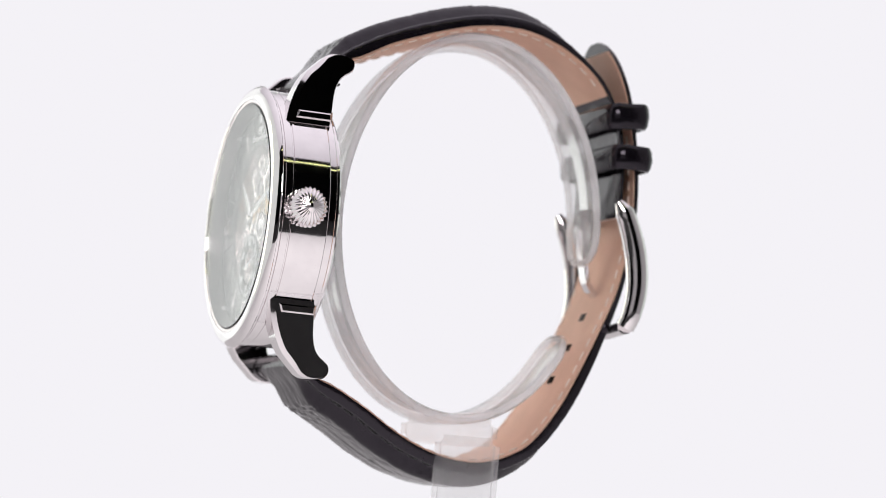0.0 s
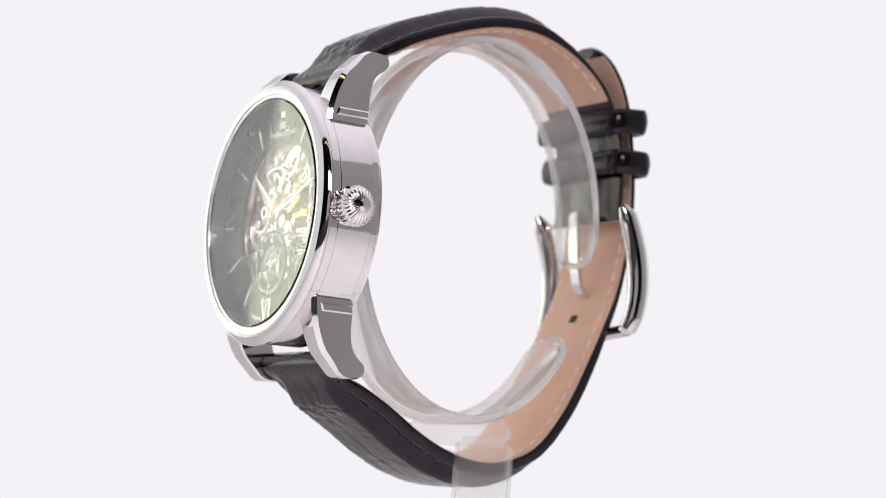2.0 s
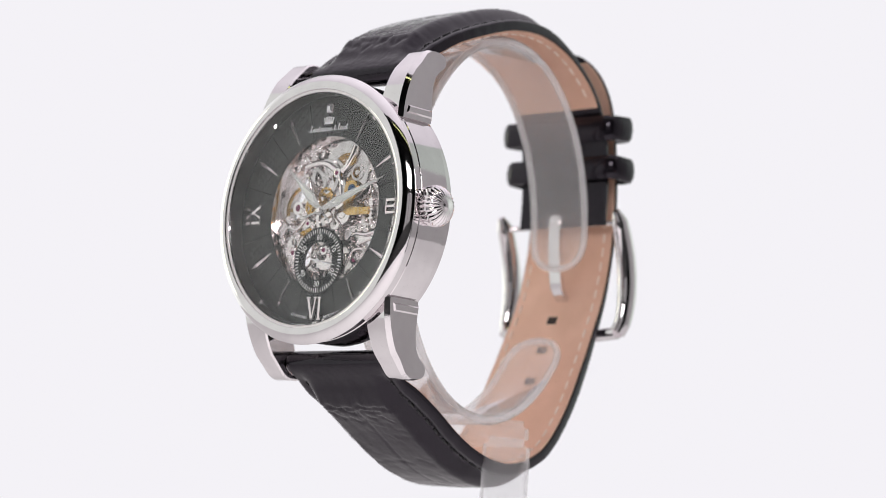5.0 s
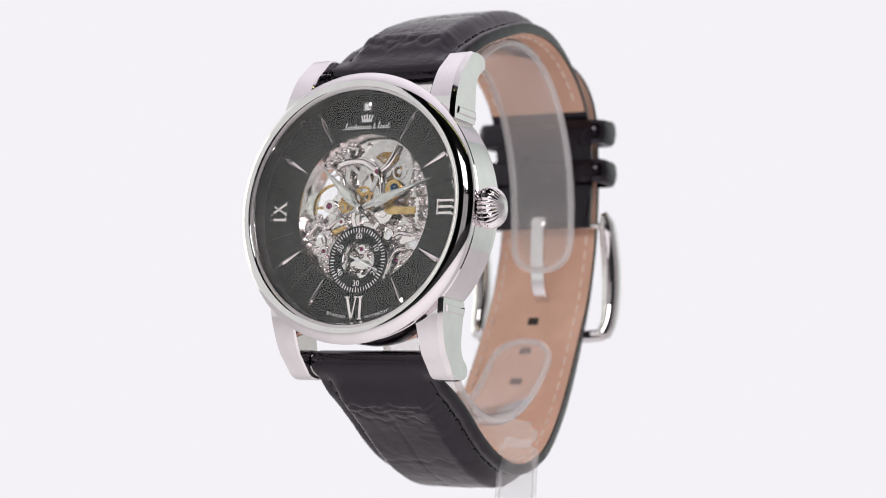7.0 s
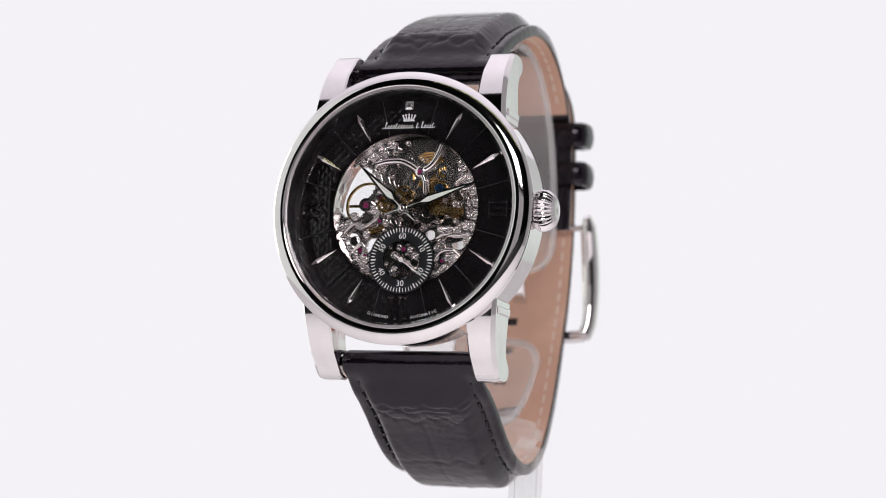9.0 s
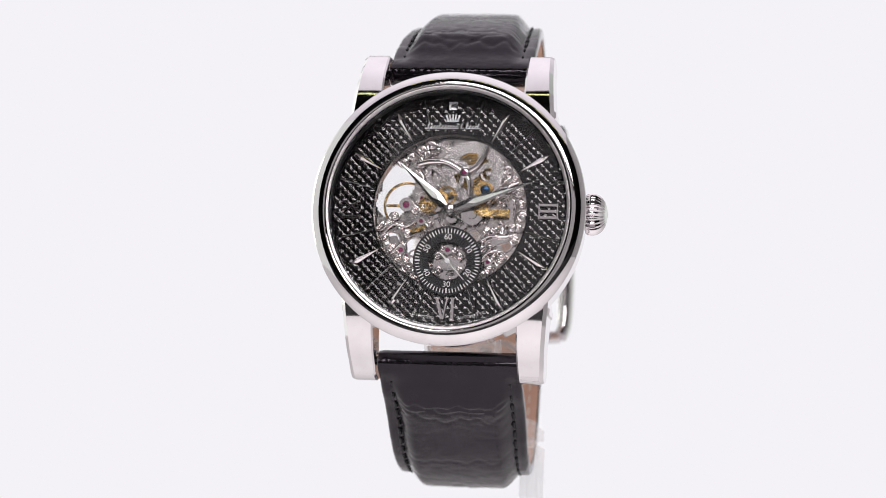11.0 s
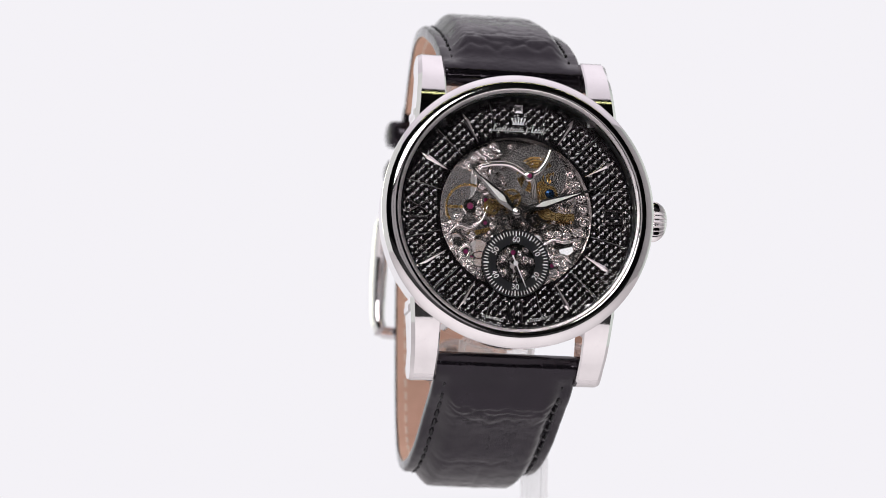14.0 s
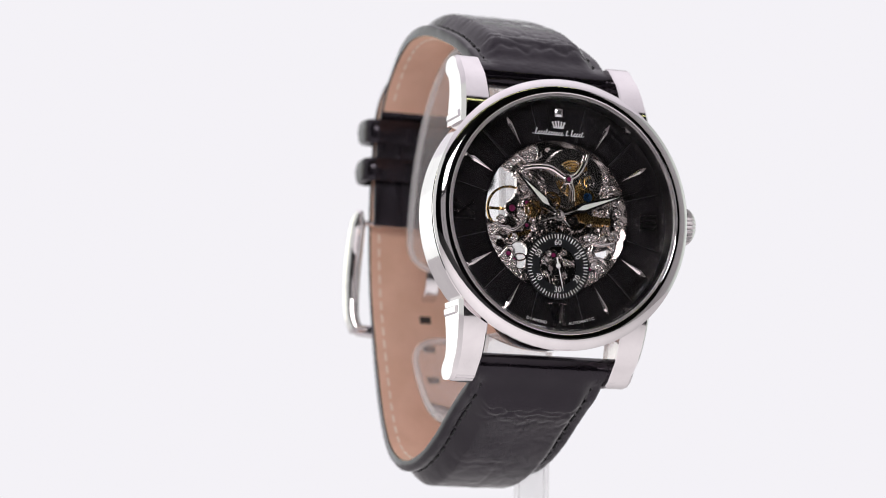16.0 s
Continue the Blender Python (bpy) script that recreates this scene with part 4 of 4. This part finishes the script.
    for side in (-1, 1):
        out_bm = in_bm = None
        for i in range(18, len(fine) - 6, 5):
            (p, a, s), (q, c, s2) = fine[i], fine[i + 3]
            if s > length - max(tip, 1.0):
                break
            w = strap_width(s, length, w0, w1, tip)
            x = side * (w / 2 - 1.7)
            e = Vector((x, 0, 0))
            lift = swell * step(s, 6.0, 13.0) * (1 - 0.6 * step(s, length * 0.5, length * 0.7)) - 0.12
            p, q, back = p + a * lift, q + c * lift, (p, q)
            mid = (p + q) / 2 + a * 0.12
            out_bm = tube([p - a * 0.2 + e, p + a * 0.05 + e, mid + e, q + c * 0.05 + e, q - c * 0.2 + e], 0.2, 5, bm=out_bm)
            if s < lining_to * length - 2:
                p, q = back
                d = thick + 0.38
                in_bm = tube([p - a * d + e, (p + q) / 2 - a * (d + 0.05) + e, q - c * d + e], 0.2, 5, bm=in_bm)
        part("stitching", out_bm, THREAD_BLACK, strap, "black thread stitching")
        part("stitching", in_bm, THREAD_PALE, strap, "pale thread stitching")
    return strap


def build_straps():
    build_strap("upper_strap", UPPER, 22.0, 18.6, 66.0, 0.15, 0.75, 0.0, 1.3, "padded black crocodile-grain leather strap, buckle side",
                [(10.2, 0.16, 0.8), (11.6, 0.12, 1.1), (13.2, 0.12, 1.5), (24.0, 0.1, 0.6), (35.0, 0.1, 0.6), (46.0, 0.1, 0.6)], 1.6)
    lower = build_strap("lower_strap", LOWER, 21.7, 18.6, 62.0, 0.15, 0.985, 14.0, 5.1, "padded black crocodile-grain leather strap, pierced side",
                        [(12.0, 0.28, 0.5), (13.2, 0.2, 0.6), (15.2, 0.12, 1.2), (27.0, 0.08, 0.6), (38.0, 0.08, 0.6), (48.0, 0.1, 0.6)], 1.6, (-20.9, -15.4))
    frames, length = strap_frames(LOWER, 400)
    for z in (-20.9, -15.4, -9.9):
        p, nrm, s = min((f for f in frames if f[0].y > 40), key=lambda f: abs(f[0].z - z))
        t = Vector((0, nrm.z, -nrm.y))
        m = Matrix((( 1, nrm.x, t.x, p.x), (0, nrm.y, t.y, p.y), (0, nrm.z, t.z, p.z), (0, 0, 0, 1)))
        bm = box(-1.1, 1.1, -0.54, 0.1 if z > -12 else 0.9, -0.8, 0.8, 0.1 if z > -12 else 0.0)
        if z < -12:
            # punched right through: only the dark wall of the hole is left
            ends = [f for f in bm.faces if all(abs(v.co.y - f.verts[0].co.y) < 1e-4 for v in f.verts)]
            bmesh.ops.delete(bm, geom=ends, context="FACES_ONLY")
        bm.transform(m)
        part("strap_hole", bm, HOLE, lower, "dark punched strap hole")
    # two leather keepers round both straps
    for z0, z1, y0, y1, name in ((18.9, 23.2, 56.2, 63.9, "keeper"), (12.6, 16.7, 57.6, 65.0, "keeper")):
        bm2 = bmesh.new()
        def loop(inset):
            pts = []
            for cx, cy, a0 in ((12.3 - 2.3, y1 - 2.3, 0), (-12.3 + 2.3, y1 - 2.3, 90), (-12.3 + 2.3, y0 + 2.3, 180), (12.3 - 2.3, y0 + 2.3, 270)):
                for k in range(5):
                    a = radians(a0 + k * 22.5)
                    pts.append((cx + (2.3 - inset) * math.cos(a), cy + (2.3 - inset) * math.sin(a)))
            return pts
        o, i2 = loop(0.0), loop(1.1)
        n = len(o)
        secs = []
        for k in range(n):
            (ox, oy), (ix, iy) = o[k], i2[k]
            dx, dy = ix - ox, iy - oy
            col = []
            for f, z in ((0.9, z0), (0.42, z0 + 0.06), (0.08, z0 + 0.7), (-0.1, (z0 + z1) / 2), (0.08, z1 - 0.7), (0.42, z1 - 0.06), (0.9, z1)):
                col.append(bm2.verts.new((ox + dx * f, oy + dy * f, z + (0.08 * (oy - y0) if z1 > 20 else 0))))
            secs.append(col)
        for k in range(n):
            p, q = secs[k], secs[(k + 1) % n]
            for j in range(7):
                bm2.faces.new((p[j], q[j], q[(j + 1) % 7], p[(j + 1) % 7]))
        bm2.transform(SHIFT)
        part(name, bm2, LEATHER, watch, "black leather keeper loop", smooth=50)
    # pin buckle
    frame_pts = smooth_path([(12.7, 58.6, 7.0), (12.7, 60.3, 4.4), (12.7, 62.2, -1.0), (12.7, 62.9, -6.5), (12.7, 62.3, -11.0), (12.1, 61.6, -13.2)], 22)[0]
    bm = tube([(-12.1, 61.6, -13.2), (-6, 61.7, -13.7), (0, 61.7, -13.8), (6, 61.7, -13.7), (12.1, 61.6, -13.2)], 1.1, 10, flat=1.2)
    bm.transform(SHIFT)
    buckle = part("buckle", bm, STEEL, watch, "polished steel pin buckle", smooth=50)
    for sx in (-1, 1):
        bm = tube([(sx * q.x, q.y, q.z) for q in frame_pts], lambda t: (1.25 + 0.3 * math.sin(t * math.pi)) * min(1.0, 0.45 + 6 * t), 12, flat=1.25)
        bm.transform(SHIFT)
        part("buckle_arm", bm, STEEL, buckle, smooth=60)
    bm = tube([(-12.7, 61.0, 5.4), (12.7, 61.0, 5.4)], 0.5, 10)
    bm.transform(SHIFT)
    part("buckle_bar", bm, STEEL, buckle)
    spine = smooth_path([(0, 57.9, 6.4), (0, 57.6, 4.4), (0, 57.9, 0.0), (0, 59.0, -5.6), (0, 60.6, -7.4), (0, 62.6, -9.0), (0, 63.2, -13.2)], 26)[0]
    left, right = [], []
    for a, c in zip(spine, spine[1:]):
        t = (c - a).normalized()
        left.append((a.y - t.z * 0.38, a.z + t.y * 0.38))
        right.append((a.y + t.z * 0.38, a.z - t.y * 0.38))
    bm = prism(left + right[::-1], -0.5, 1.9, "x", 0.15, 1)
    bm.transform(SHIFT)
    part("prong", bm, STEEL, buckle)
    bm = box(-0.7, 2.1, 57.0, 58.2, 4.8, 6.6, 0.4)
    bm.transform(SHIFT)
    part("prong_loop", bm, STEEL, buckle)


build_case()
build_dial()
build_movement()
build_subdial()
build_hands()
second_hand = build_second_hand()
balance = build_balance()
build_straps()

# ---------------------------------------------------------------- clear stand
stand = tagged(new("display_stand"), "clear acrylic watch stand with an open cuff ring", "watch stand")


def build_stand():
    def cuff(a0, a1, n=150):
        bm = bmesh.new()
        prev = None
        for k in range(n + 1):
            u = k / n - 0.86 * math.sin(2 * math.pi * k / n) / (2 * math.pi)
            a = radians(a0 + (a1 - a0) * u)
            c, sn = math.cos(a), math.sin(a)
            end = min(u, 1 - u) * abs(a1 - a0)
            w = 5.5 * max(0.02, 1 - (1 - min(1, end / 12)) ** 3) ** 0.42
            ring = []
            for d, x in ((0.4, -w), (0.1, -w + 0.1), (0, -w + 0.45), (0, w - 0.45), (0.1, w - 0.1), (0.4, w), (1.3, w), (1.6, w - 0.1), (1.7, w - 0.45), (1.7, 0.45 - w), (1.6, 0.1 - w), (1.3, -w)):
                ring.append(bm.verts.new((x + 0.75 + 0.55 * sn, 35.4 + (23.0 - d) * c, 2.0 + (31.7 - d) * sn)))
            if prev:
                for j in range(12):
                    bm.faces.new((prev[j], ring[j], ring[(j + 1) % 12], prev[(j + 1) % 12]))
            else:
                bm.faces.new(ring)
            prev = ring
        bm.faces.new(prev[::-1])
        return bm
    ring = part("cuff_ring", cuff(-6, 329), ACRYLIC, stand, "clear open cuff ring")
    rim = []
    for k in range(151):
        u = k / 150 - 0.86 * math.sin(2 * math.pi * k / 150) / (2 * math.pi)
        a = radians(-6 + 335 * u)
        end = min(u, 1 - u) * 335
        w = 5.5 * max(0.0, 1 - (1 - min(1, end / 12)) ** 3) ** 0.42 + 0.02
        rim.append((w, 0.75 + 0.55 * math.sin(a), 35.4 + 22.15 * math.cos(a), 2.0 + 30.85 * math.sin(a)))
    loop = [(x + w, y, z) for w, x, y, z in rim] + [(x - w, y, z) for w, x, y, z in rim[::-1]]
    edge = part("cuff_edge", tube(loop, 0.6, 8, True), ACRYLIC_EDGE, ring, "edge of the cuff, the light caught in it put in as milky white", smooth=70)
    edge.visible_shadow = False
    arm = part("arm", box(-5.0, 11.4, 30.0, 41.4, -32.9, -28.7, 1.2, 3), ACRYLIC_POST, stand)
    post = part("post", box(8.5, 11.5, 31.2, 42.0, -109.0, -31.6, 1.3, 3), ACRYLIC_POST, stand)
    foot = part("foot", box(-0.022, 0.052, -0.030, 0.040, 0.0, 0.004, 0.001, bm=None), ACRYLIC, stand, m=Matrix.Identity(4))
    for ob in (ring, arm, post, foot):
        ob.visible_shadow = False


build_stand()


# ---------------------------------------------------------------- movement of the turning things
def motions():
    turning = [(t, pose(0, 0, 0, 0, 0, turn(t))) for t in (0.0, 2.0, 4.0, 6.0, 8.0, 10.0, 12.0, 14.0, 16.0)]
    walk(watch, turning)
    walk(stand, turning)
    hub = DIAL @ Matrix.Translation((SUB[0] / 1000, -0.00062, SUB[1] / 1000))
    walk(second_hand, [(t, hub @ pose(0, 0, 0, 0, 6 * (t + 12.0), 0)) for t in range(0, 17, 2)])
    well = DIAL @ Matrix.Translation((-0.0069, 0.0026, 0.0010))
    beats = [k / 30 for k in range(0, 481, 2)]
    walk(balance, [(t, well @ pose(0, 0, 0, 0, 75 * math.sin(2 * math.pi * 3 * t), 0)) for t in beats])


motions()
